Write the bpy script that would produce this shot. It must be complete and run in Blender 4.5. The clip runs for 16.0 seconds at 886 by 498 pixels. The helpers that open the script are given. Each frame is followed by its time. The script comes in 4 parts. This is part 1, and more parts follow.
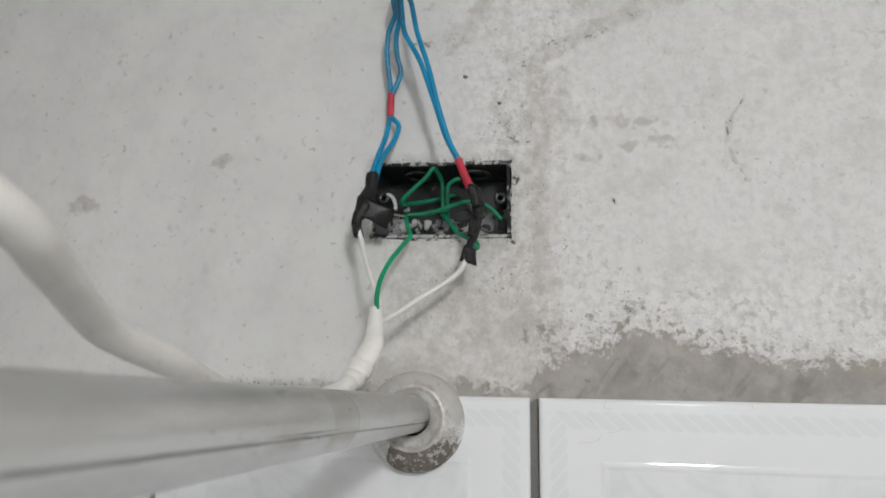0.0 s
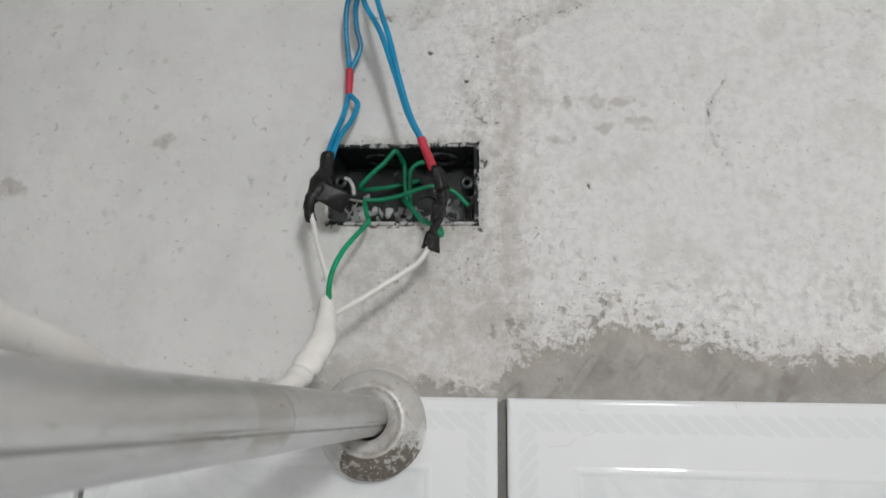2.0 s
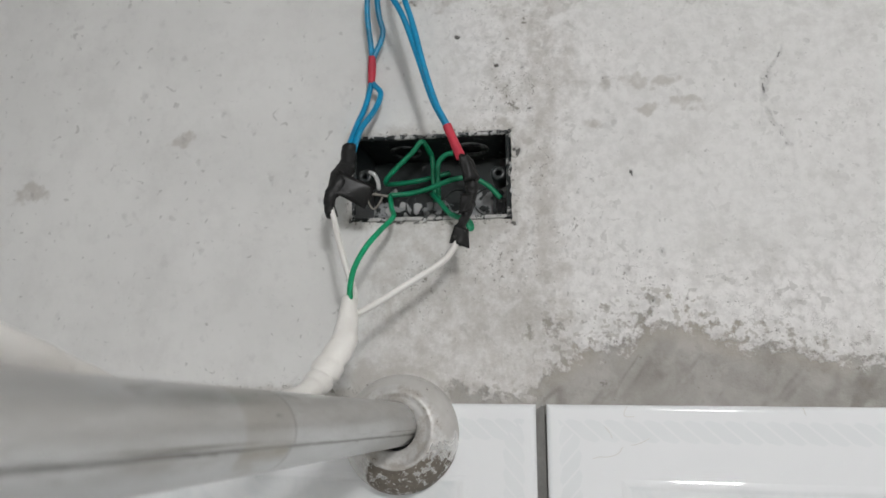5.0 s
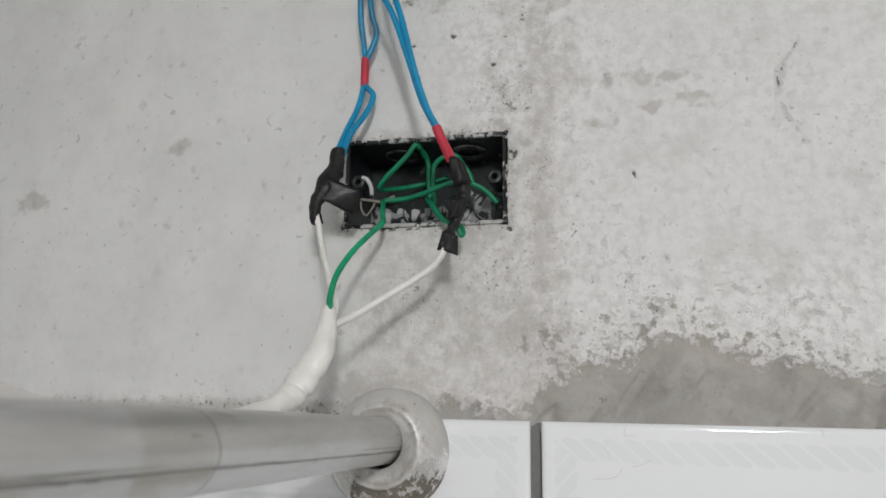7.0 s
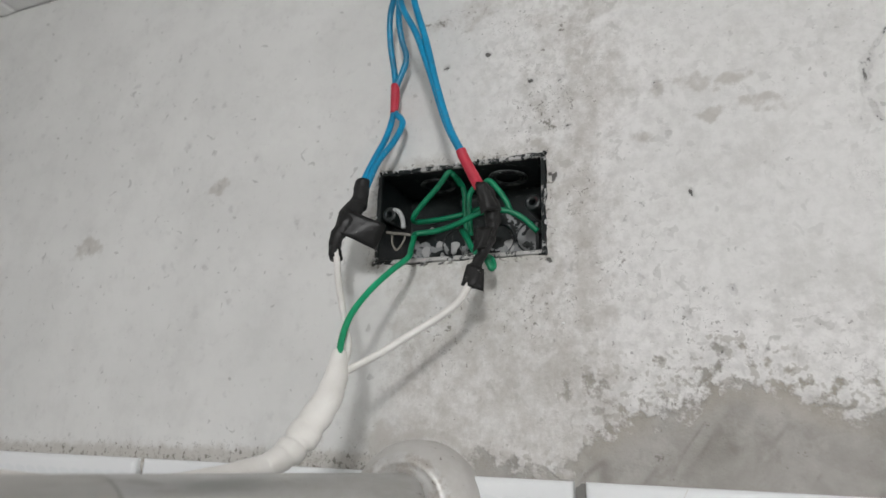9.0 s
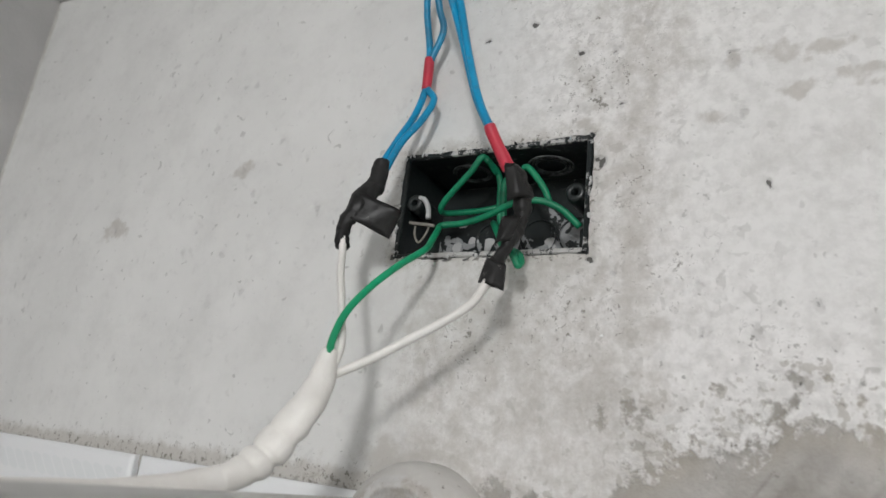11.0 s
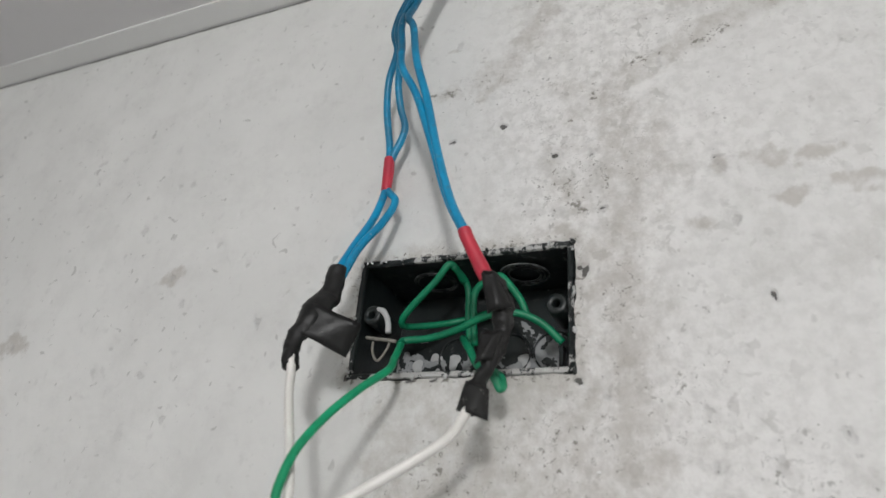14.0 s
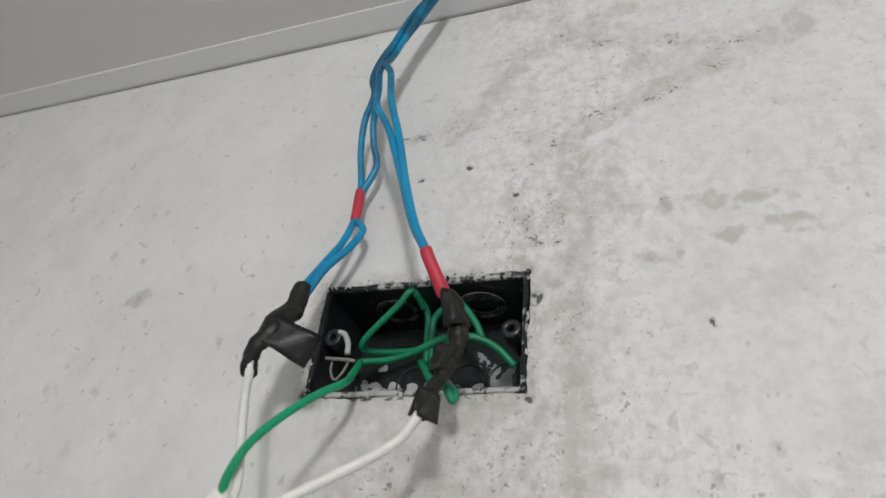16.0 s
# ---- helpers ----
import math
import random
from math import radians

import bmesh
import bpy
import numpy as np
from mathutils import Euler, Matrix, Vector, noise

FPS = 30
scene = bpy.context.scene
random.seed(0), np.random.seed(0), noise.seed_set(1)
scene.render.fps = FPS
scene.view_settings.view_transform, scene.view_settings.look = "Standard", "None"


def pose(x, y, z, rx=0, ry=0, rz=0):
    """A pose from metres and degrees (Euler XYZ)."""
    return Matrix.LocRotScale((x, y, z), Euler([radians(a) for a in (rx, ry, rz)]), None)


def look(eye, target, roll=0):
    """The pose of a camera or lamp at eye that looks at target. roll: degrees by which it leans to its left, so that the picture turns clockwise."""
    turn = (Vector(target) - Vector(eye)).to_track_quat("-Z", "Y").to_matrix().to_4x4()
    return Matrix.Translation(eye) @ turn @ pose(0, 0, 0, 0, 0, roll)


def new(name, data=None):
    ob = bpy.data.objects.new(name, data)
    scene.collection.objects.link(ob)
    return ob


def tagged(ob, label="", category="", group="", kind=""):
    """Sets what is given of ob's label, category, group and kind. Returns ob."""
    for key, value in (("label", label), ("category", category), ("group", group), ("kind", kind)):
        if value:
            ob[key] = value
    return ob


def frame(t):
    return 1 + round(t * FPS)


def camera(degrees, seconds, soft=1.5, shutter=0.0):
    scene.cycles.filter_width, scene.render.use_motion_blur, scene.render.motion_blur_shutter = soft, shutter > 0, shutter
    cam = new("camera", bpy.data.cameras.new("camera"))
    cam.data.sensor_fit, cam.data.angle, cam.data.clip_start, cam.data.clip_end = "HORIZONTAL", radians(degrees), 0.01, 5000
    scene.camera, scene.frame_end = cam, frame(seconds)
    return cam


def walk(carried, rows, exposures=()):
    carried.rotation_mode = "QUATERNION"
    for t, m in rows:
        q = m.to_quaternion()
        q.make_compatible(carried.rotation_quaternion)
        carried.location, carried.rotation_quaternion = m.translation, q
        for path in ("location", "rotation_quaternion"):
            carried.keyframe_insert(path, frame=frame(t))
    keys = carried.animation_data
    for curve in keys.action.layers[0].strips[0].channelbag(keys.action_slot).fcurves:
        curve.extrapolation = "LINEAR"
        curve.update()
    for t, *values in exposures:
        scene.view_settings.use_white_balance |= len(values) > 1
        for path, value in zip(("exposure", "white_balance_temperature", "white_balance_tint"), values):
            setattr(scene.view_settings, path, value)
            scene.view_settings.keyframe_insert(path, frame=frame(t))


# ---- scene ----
cam = camera(67.5, 16.0)
cam.data.dof.use_dof = True
cam.data.dof.focus_distance = 0.38
cam.data.dof.aperture_fstop = 11.0
PATH = [
    (0, (0.0807, -0.5192, 2.0172), (-0.2226, 1.4115, 2.4423), 0.53),
    (0.5, (0.0787, -0.5215, 2.019), (-0.2112, 1.4071, 2.4625), 0.57),
    (1, (0.0888, -0.5103, 2.0216), (-0.1525, 1.4247, 2.4661), 0.11),
    (1.5, (0.0883, -0.4922, 2.0199), (-0.0989, 1.4465, 2.4743), -0.08),
    (2, (0.0819, -0.4748, 2.0119), (-0.1375, 1.4619, 2.4601), 0.32),
    (2.5, (0.0835, -0.4745, 2.0151), (-0.1736, 1.4463, 2.5092), 0.19),
    (3, (0.0815, -0.4702, 2.0169), (-0.2768, 1.4312, 2.5234), 0.73),
    (3.5, (0.0831, -0.4538, 2.013), (-0.2601, 1.4573, 2.4925), 0.38),
    (4, (0.0791, -0.4495, 2.0127), (-0.2619, 1.466, 2.4757), 0.14),
    (6.5, (0.1082, -0.4187, 2.0125), (-0.2955, 1.481, 2.4902), -0.35),
    (7, (0.1151, -0.4137, 2.0163), (-0.3571, 1.4668, 2.507), 0.67),
    (7.5, (0.1272, -0.4062, 2.0195), (-0.3653, 1.4667, 2.519), 0.96),
    (8, (0.1314, -0.3955, 2.0197), (-0.4261, 1.4551, 2.5336), 0.95),
    (8.2, (0.1332, -0.3937, 2.0241), (-0.4644, 1.441, 2.5503), 0.67),
    (10.3, (0.1659, -0.3045, 2.0276), (-0.7776, 1.3412, 2.6611), 5.75),
    (10.5, (0.1632, -0.3031, 2.0279), (-0.788, 1.3412, 2.6536), 5.97),
    (11, (0.1519, -0.2998, 2.0333), (-0.8254, 1.3334, 2.6477), 6.72),
    (11.5, (0.1409, -0.2981, 2.0409), (-0.8541, 1.3156, 2.6779), 6.51),
    (12, (0.1389, -0.2866, 2.046), (-0.8118, 1.3413, 2.7137), 5.14),
    (12.5, (0.1312, -0.2772, 2.049), (-0.7569, 1.3682, 2.7591), 4.19),
    (13, (0.121, -0.2762, 2.0554), (-0.6934, 1.3684, 2.8504), 3.59),
    (13.5, (0.1197, -0.272, 2.0593), (-0.6312, 1.3706, 2.9184), 3.17),
    (14, (0.1175, -0.274, 2.0485), (-0.6438, 1.3209, 2.9849), 4.81),
    (14.5, (0.1197, -0.2778, 2.0393), (-0.6369, 1.2639, 3.0644), 5.99),
    (15, (0.1212, -0.2754, 2.0329), (-0.5548, 1.2123, 3.186), 5.82),
    (15.5, (0.1218, -0.2823, 2.0233), (-0.582, 1.1888, 3.1811), 6.86),
    (16, (0.1234, -0.2702, 2.0175), (-0.5262, 1.2309, 3.1685), 6.75),
]
walk(cam, [(t, look(eye, target, roll)) for t, eye, target, roll in PATH],
     exposures=[(0, 0.0), (8.2, 0.02), (10.3, 0.12), (13.0, 0.15), (16.0, 0.12)])

# ---- world, lamp ----
world = bpy.data.worlds.new("world")
scene.world = world
world.use_nodes = True
world.node_tree.nodes["Background"].inputs[0].default_value = (0.8, 0.9, 1.0, 1)
world.node_tree.nodes["Background"].inputs[1].default_value = 0.05

lamp = new("bulb_light", bpy.data.lights.new("bulb_light", "POINT"))
lamp.data.energy = 19.0
lamp.data.shadow_soft_size = 0.07
lamp.data.color = (0.997, 1.0, 1.0)
lamp.location = (0.40, -1.18, 2.34)


# ---- materials ----
class Nodes:
    """A small builder for node materials."""

    def __init__(self, name):
        self.mat = bpy.data.materials.new(name)
        self.mat.use_nodes = True
        self.tree = self.mat.node_tree
        self.out = self.tree.nodes["Principled BSDF"]
        self.place = self.node("ShaderNodeTexCoord").outputs["Object"]

    def node(self, kind, **props):
        n = self.tree.nodes.new(kind)
        for key, value in props.items():
            setattr(n, key, value)
        return n

    def put(self, socket, value):
        if isinstance(value, bpy.types.NodeSocket):
            self.tree.links.new(value, socket)
        elif isinstance(value, (tuple, list)):
            socket.default_value = (*value, 1) if len(value) == 3 and len(socket.default_value) == 4 else value
        else:
            socket.default_value = value

    def math(self, op, a, b=0.0, c=0.0):
        n = self.node("ShaderNodeMath", operation=op)
        for i, v in enumerate((a, b, c)):
            self.put(n.inputs[i], v)
        return n.outputs[0]

    def noise(self, scale, detail=3.0, rough=0.55, at=None, warp=0.0):
        n = self.node("ShaderNodeTexNoise")
        self.put(n.inputs["Vector"], at or self.place)
        n.inputs["Scale"].default_value, n.inputs["Detail"].default_value = scale, detail
        n.inputs["Roughness"].default_value, n.inputs["Distortion"].default_value = rough, warp
        return n.outputs[0]

    def cells(self, scale, at=None, feature="F1"):
        n = self.node("ShaderNodeTexVoronoi", feature=feature)
        self.put(n.inputs["Vector"], at or self.place)
        n.inputs["Scale"].default_value = scale
        return n

    def step(self, value, low, high):
        n = self.node("ShaderNodeMapRange", interpolation_type="SMOOTHSTEP")
        self.put(n.inputs[0], value)
        n.inputs[1].default_value, n.inputs[2].default_value = low, high
        return n.outputs[0]

    def mix(self, fac, a, b):
        n = self.node("ShaderNodeMix", data_type="RGBA")
        self.put(n.inputs[0], fac)
        self.put(n.inputs[6], a)
        self.put(n.inputs[7], b)
        return n.outputs[2]

    def attr(self, name):
        return self.node("ShaderNodeAttribute", attribute_name=name).outputs["Fac"]

    def xyz(self, at=None):
        n = self.node("ShaderNodeSeparateXYZ")
        self.put(n.inputs[0], at or self.place)
        return n.outputs

    def bump(self, height, strength, distance):
        n = self.node("ShaderNodeBump")
        n.inputs["Strength"].default_value, n.inputs["Distance"].default_value = strength, distance
        self.put(n.inputs["Height"], height)
        self.put(self.out.inputs["Normal"], n.outputs[0])

    def finish(self, color, rough=0.6, metal=0.0, **more):
        self.put(self.out.inputs["Base Color"], color)
        self.put(self.out.inputs["Roughness"], rough)
        self.put(self.out.inputs["Metallic"], metal)
        for key, value in more.items():
            self.put(self.out.inputs[key.replace("_", " ")], value)
        return self.mat


def plaster_material():
    m = Nodes("worn_plaster")
    rough, cement, pit_shade, grime_shade = m.attr("rough"), m.attr("cement"), m.attr("pit_shade"), m.attr("grime_shade")
    broad, mid, fine, grain = m.noise(9, 4), m.noise(48, 5, 0.65), m.noise(210, 4, 0.7), m.noise(900, 2)
    cluster = m.step(m.noise(17, 3, 0.6), 0.46, 0.60)
    # smooth skim coat with faint soft blotches
    skim = m.mix(m.step(broad, 0.35, 0.7), (0.70, 0.70, 0.682), (0.765, 0.765, 0.745))
    skim = m.mix(m.math("MULTIPLY", m.step(m.noise(26, 6, 0.7), 0.44, 0.70), 0.32), skim, (0.55, 0.545, 0.53))
    skim = m.mix(m.math("MULTIPLY", m.step(m.noise(80, 3, 0.55), 0.59, 0.74), 0.30), skim, (0.48, 0.475, 0.465))
    skim = m.mix(m.math("MULTIPLY", m.step(m.noise(140, 2, 0.5, warp=0.5), 0.66, 0.74), 0.5), skim, (0.33, 0.325, 0.31))
    # rough plaster: chalky coat, chipped in small flakes over a sandy grey one
    sandy = m.mix(m.step(fine, 0.3, 0.72), (0.53, 0.515, 0.485), (0.67, 0.66, 0.635))
    chalky = m.mix(m.step(m.noise(150, 3, 0.6), 0.30, 0.60), (0.675, 0.665, 0.645), (0.81, 0.80, 0.782))
    coarse = m.mix(m.step(m.noise(20, 9, 0.7), 0.36, 0.50), sandy, chalky)
    chip = m.step(m.noise(125, 2.5, 0.6, warp=0.4), 0.575, 0.625)
    where = m.math("MULTIPLY_ADD", m.step(m.noise(28, 3, 0.6), 0.42, 0.62), 0.42, 0.08)
    coarse = m.mix(m.math("MULTIPLY", chip, where), coarse, (0.42, 0.41, 0.385))
    coarse = m.mix(m.math("MULTIPLY", m.step(m.noise(48, 6, 0.7), 0.58, 0.68), 0.28), coarse, (0.47, 0.45, 0.415))
    blotch = m.math("MULTIPLY", m.step(m.noise(88, 6, 0.68, warp=0.5), 0.47, 0.63), m.step(m.noise(11, 3, 0.6), 0.30, 0.62))
    coarse = m.mix(m.math("MULTIPLY", blotch, 0.34), coarse, (0.46, 0.45, 0.42))
    coat = m.mix(rough, skim, coarse)
    # crumbled specks in clusters, and hair cracks among them
    speck = m.step(m.noise(215, 2.5, 0.6), 0.63, 0.68)
    coat = m.mix(m.math("MULTIPLY", m.math("MULTIPLY", speck, m.math("MULTIPLY_ADD", rough, 0.52, 0.10)), m.math("MULTIPLY_ADD", cluster, 0.8, 0.2)), coat, (0.22, 0.21, 0.195))
    ridge = m.math("ABSOLUTE", m.math("SUBTRACT", m.noise(46, 4, 0.65), 0.5))
    hair = m.math("MULTIPLY", m.step(ridge, 0.012, 0.003), m.math("MULTIPLY", m.step(m.noise(20, 3), 0.52, 0.62), rough))
    coat = m.mix(m.math("MULTIPLY", hair, 0.28), coat, (0.24, 0.23, 0.21))
    # crumbling edges in patches
    crumb = m.math("ABSOLUTE", m.math("SUBTRACT", m.noise(105, 4, 0.65, warp=0.8), 0.5))
    crumb = m.math("MULTIPLY", m.step(crumb, 0.022, 0.006), m.math("MULTIPLY", m.step(m.noise(150, 3, 0.6), 0.50, 0.58), m.attr("mould")))
    coat = m.mix(m.math("MULTIPLY", m.step(crumb, 0.25, 0.6), 0.55), coat, (0.16, 0.15, 0.135))
    # grime, and the shade painted in with it, with its own ragged edge
    dirty_shaded = m.step(m.math("ADD", grime_shade, m.math("MULTIPLY_ADD", m.noise(85, 7, 0.75), 1.7, -0.85)), 0.18, 0.86)
    coat = m.mix(m.math("MULTIPLY", dirty_shaded, 0.66), coat, (0.45, 0.425, 0.385))
    # mould dots over the tiles
    mould = m.attr("mould")
    dots = m.step(m.math("ADD", m.noise(230, 4, 0.7), m.math("MULTIPLY", mould, 0.20)), 0.715, 0.775)
    coat = m.mix(m.math("MULTIPLY", dots, 0.75), coat, (0.17, 0.155, 0.13))
    # bare cement where the coat has come away
    bare = m.step(m.math("ADD", cement, m.math("ADD", m.math("MULTIPLY_ADD", m.noise(150, 3, 0.6), 0.046, -0.023), m.math("MULTIPLY_ADD", mid, 0.018, -0.009))), -0.0045, 0.0035)
    # small chips, thicker towards the bare edge
    near = m.step(cement, -0.026, -0.001)
    chips = m.math("MULTIPLY", m.step(m.math("ADD", m.noise(180, 2, 0.5), m.math("MULTIPLY", near, 0.17)), 0.71, 0.76), near)
    coat = m.mix(m.math("MULTIPLY", chips, 0.7), coat, (0.44, 0.42, 0.38))
    stone = m.mix(m.step(m.noise(26, 6, 0.65, warp=0.3), 0.35, 0.7), (0.345, 0.33, 0.305), (0.475, 0.46, 0.432))
    lay = m.node("ShaderNodeMapping", vector_type="TEXTURE")
    m.put(lay.inputs["Vector"], m.place)
    lay.inputs["Rotation"].default_value, lay.inputs["Scale"].default_value = (0, radians(36), 0), (1 / 40, 1 / 20, 1 / 9)
    stroke = m.math("ABSOLUTE", m.math("SUBTRACT", m.noise(1.0, 2.5, 0.5, at=lay.outputs[0], warp=0.25), 0.5))
    scratch = m.math("MULTIPLY", m.step(stroke, 0.055, 0.0), m.step(m.noise(22, 4, 0.6), 0.44, 0.62))
    stone = m.mix(m.math("MULTIPLY", scratch, 0.68), stone, (0.22, 0.205, 0.18))
    stone = m.mix(m.math("MULTIPLY", m.step(m.noise(60, 6, 0.72), 0.50, 0.68), 0.35), stone, (0.25, 0.235, 0.205))
    stone = m.mix(m.math("MULTIPLY", m.step(m.noise(130, 4, 0.7), 0.66, 0.71), 0.5), stone, (0.14, 0.125, 0.105))
    # rusty beige along the broken edge
    lip = m.math("MULTIPLY", m.step(m.math("ADD", cement, m.math("MULTIPLY_ADD", mid, 0.02, -0.01)), 0.016, 0.003), m.step(m.noise(24, 3), 0.35, 0.6))
    stone = m.mix(m.math("MULTIPLY", lip, 0.45), stone, (0.42, 0.375, 0.305))
    coat = m.mix(bare, coat, stone)
    # single knocks and pits; pit shade and the trim's shadow line painted dark
    hole = m.step(m.math("ADD", pit_shade, m.math("MULTIPLY_ADD", fine, 1.3, -0.65)), 0.32, 0.72)
    deep = m.step(m.math("ADD", pit_shade, m.math("MULTIPLY_ADD", m.noise(330, 3), 0.9, -0.45)), 0.80, 0.98)
    coat = m.mix(m.math("MULTIPLY", hole, 0.30), coat, (0.40, 0.395, 0.38))
    coat = m.mix(m.math("MULTIPLY", deep, 0.85), coat, (0.06, 0.057, 0.052))
    height = m.math("SUBTRACT", m.math("ADD", m.math("MULTIPLY", fine, m.math("MULTIPLY_ADD", rough, 0.8, 0.15)), m.math("MULTIPLY", grain, 0.12)),
                    m.math("ADD", m.math("MULTIPLY", hole, 0.5), m.math("MULTIPLY", bare, 0.8)))
    m.bump(height, 0.6, 0.0012)
    return m.finish(coat, 0.85, Specular_IOR_Level=0.25)


def plain_plaster_material():
    m = Nodes("grey_white_plaster")
    color = m.mix(m.step(m.noise(7, 5, 0.6), 0.3, 0.7), (0.43, 0.425, 0.415), (0.52, 0.515, 0.505))
    color = m.mix(m.math("MULTIPLY", m.step(m.noise(60, 5, 0.7), 0.58, 0.75), 0.35), color, (0.36, 0.355, 0.34))
    m.bump(m.noise(220, 4), 0.4, 0.001)
    return m.finish(color, 0.85, Specular_IOR_Level=0.25)


def white_bounce_material():
    # white of the unseen surfaces, chosen for the light they bounce
    m = Nodes("white_bounce_paint")
    color = m.mix(m.step(m.noise(6, 5, 0.6), 0.3, 0.7), (0.78, 0.78, 0.77), (0.84, 0.84, 0.83))
    color = m.mix(m.math("MULTIPLY", m.step(m.noise(50, 5, 0.7), 0.58, 0.75), 0.25), color, (0.6, 0.59, 0.57))
    m.bump(m.noise(200, 4), 0.3, 0.001)
    return m.finish(color, 0.6)


def tile_material():
    m = Nodes("printed_white_glaze")
    x, _, z = m.xyz()
    ax, az = m.math("ABSOLUTE", x), m.math("ABSOLUTE", z)
    from_side, from_top = m.math("SUBTRACT", 0.15, ax), m.math("SUBTRACT", 0.10, az)
    inset = m.math("MINIMUM", from_side, from_top)
    beside = m.math("LESS_THAN", from_side, from_top)
    along = m.math("ADD", m.math("MULTIPLY", beside, z), m.math("MULTIPLY", m.math("SUBTRACT", 1.0, beside), x))
    turn = m.math("MULTIPLY", m.math("SUBTRACT", along, m.math("MULTIPLY", m.math("SUBTRACT", inset, 0.0155), 1.1)), 2 * math.pi / 0.0118)
    strand = m.math("SINE", turn)
    dash = m.step(strand, -0.96, -0.80)
    wobble = m.math("MULTIPLY", m.math("SINE", turn), 0.0008)
    band = m.math("MULTIPLY", m.step(m.math("ADD", inset, wobble), 0.0092, 0.0102), m.step(m.math("SUBTRACT", inset, wobble), 0.0222, 0.0212))
    print_fac = m.math("MULTIPLY", m.math("MULTIPLY", band, dash), m.math("MULTIPLY_ADD", m.noise(40, 2), 0.8, 0.35))
    glaze = m.mix(m.noise(12, 3), (0.84, 0.855, 0.86), (0.88, 0.892, 0.895))
    panel = m.step(inset, 0.0470, 0.0485)
    cloud = m.mix(m.step(m.noise(16, 4, 0.6, warp=2.0), 0.4, 0.7), (0.84, 0.855, 0.855), (0.76, 0.79, 0.795))
    color = m.mix(panel, glaze, cloud)
    color = m.mix(m.math("MULTIPLY", print_fac, 0.24), color, (0.62, 0.68, 0.68))
    smear = m.step(m.noise(30, 5, 0.7), 0.6, 0.85)
    return m.finish(color, m.math("MULTIPLY_ADD", smear, 0.12, 0.05), Coat_Weight=0.2)


def grout_material():
    m = Nodes("grey_grout")
    color = m.mix(m.noise(90, 5, 0.7), (0.11, 0.105, 0.10), (0.27, 0.265, 0.25))
    m.bump(m.noise(400, 4), 0.6, 0.001)
    return m.finish(color, 0.9)


def pvc_material(name, tone):
    m = Nodes(name)
    color = m.mix(m.step(m.noise(5, 4), 0.3, 0.7), tuple(c * 0.96 for c in tone), tone)
    color = m.mix(m.math("MULTIPLY", m.step(m.noise(70, 5, 0.7), 0.6, 0.8), 0.18), color, (0.45, 0.43, 0.4))
    return m.finish(color, 0.5)


def wire_material(name, tone, dark):
    m = Nodes(name)
    color = m.mix(m.step(m.noise(45, 4, 0.6), 0.35, 0.75), tone, dark)
    color = m.mix(m.math("MULTIPLY", m.step(m.noise(260, 4, 0.7), 0.64, 0.75), 0.2), color, (0.4, 0.39, 0.36))
    m.bump(m.noise(500, 2), 0.15, 0.0004)
    return m.finish(color, 0.46)


def blue_wire_material():
    m = Nodes("blue_insulation")
    x, _, z = m.xyz()
    color = m.mix(m.step(m.noise(45, 4, 0.6), 0.35, 0.75), (0.001, 0.30, 0.55), (0.001, 0.21, 0.40))
    soot = m.math("MULTIPLY", m.step(m.noise(42, 5, 0.65), 0.30, 0.52), m.step(m.math("ADD", z, m.math("MULTIPLY", m.noise(30, 3), 0.05)), 2.320, 2.365))
    worn = m.math("MULTIPLY", m.step(m.noise(55, 4, 0.6), 0.38, 0.60), m.math("MULTIPLY", m.step(z, 2.232, 2.250), m.step(x, -0.030, -0.036)))
    color = m.mix(m.math("MULTIPLY", worn, 0.55), color, (0.03, 0.11, 0.16))
    color = m.mix(m.math("MULTIPLY", soot, 0.85), color, (0.004, 0.075, 0.14))
    color = m.mix(m.math("MULTIPLY", m.step(m.noise(160, 4, 0.7), 0.56, 0.70), 0.4), color, (0.06, 0.13, 0.17))
    color = m.mix(m.math("MULTIPLY", m.step(m.noise(300, 3, 0.7), 0.66, 0.75), 0.3), color, (0.5, 0.49, 0.46))
    m.bump(m.noise(400, 2), 0.2, 0.0004)
    return m.finish(color, 0.36)


def tape_material():
    m = Nodes("black_tape")
    color = m.mix(m.noise(60, 4), (0.006, 0.006, 0.0065), (0.017, 0.0165, 0.016))
    dust_shade = m.math("MULTIPLY", m.step(m.noise(150, 5, 0.7), 0.66, 0.70), 0.5)
    color = m.mix(dust_shade, color, (0.22, 0.21, 0.2))
    m.bump(m.noise(70, 3, 0.5, warp=0.6), 0.4, 0.0018)
    return m.finish(color, m.math("MULTIPLY_ADD", m.noise(60, 3), 0.45, 0.26), Specular_IOR_Level=0.35)


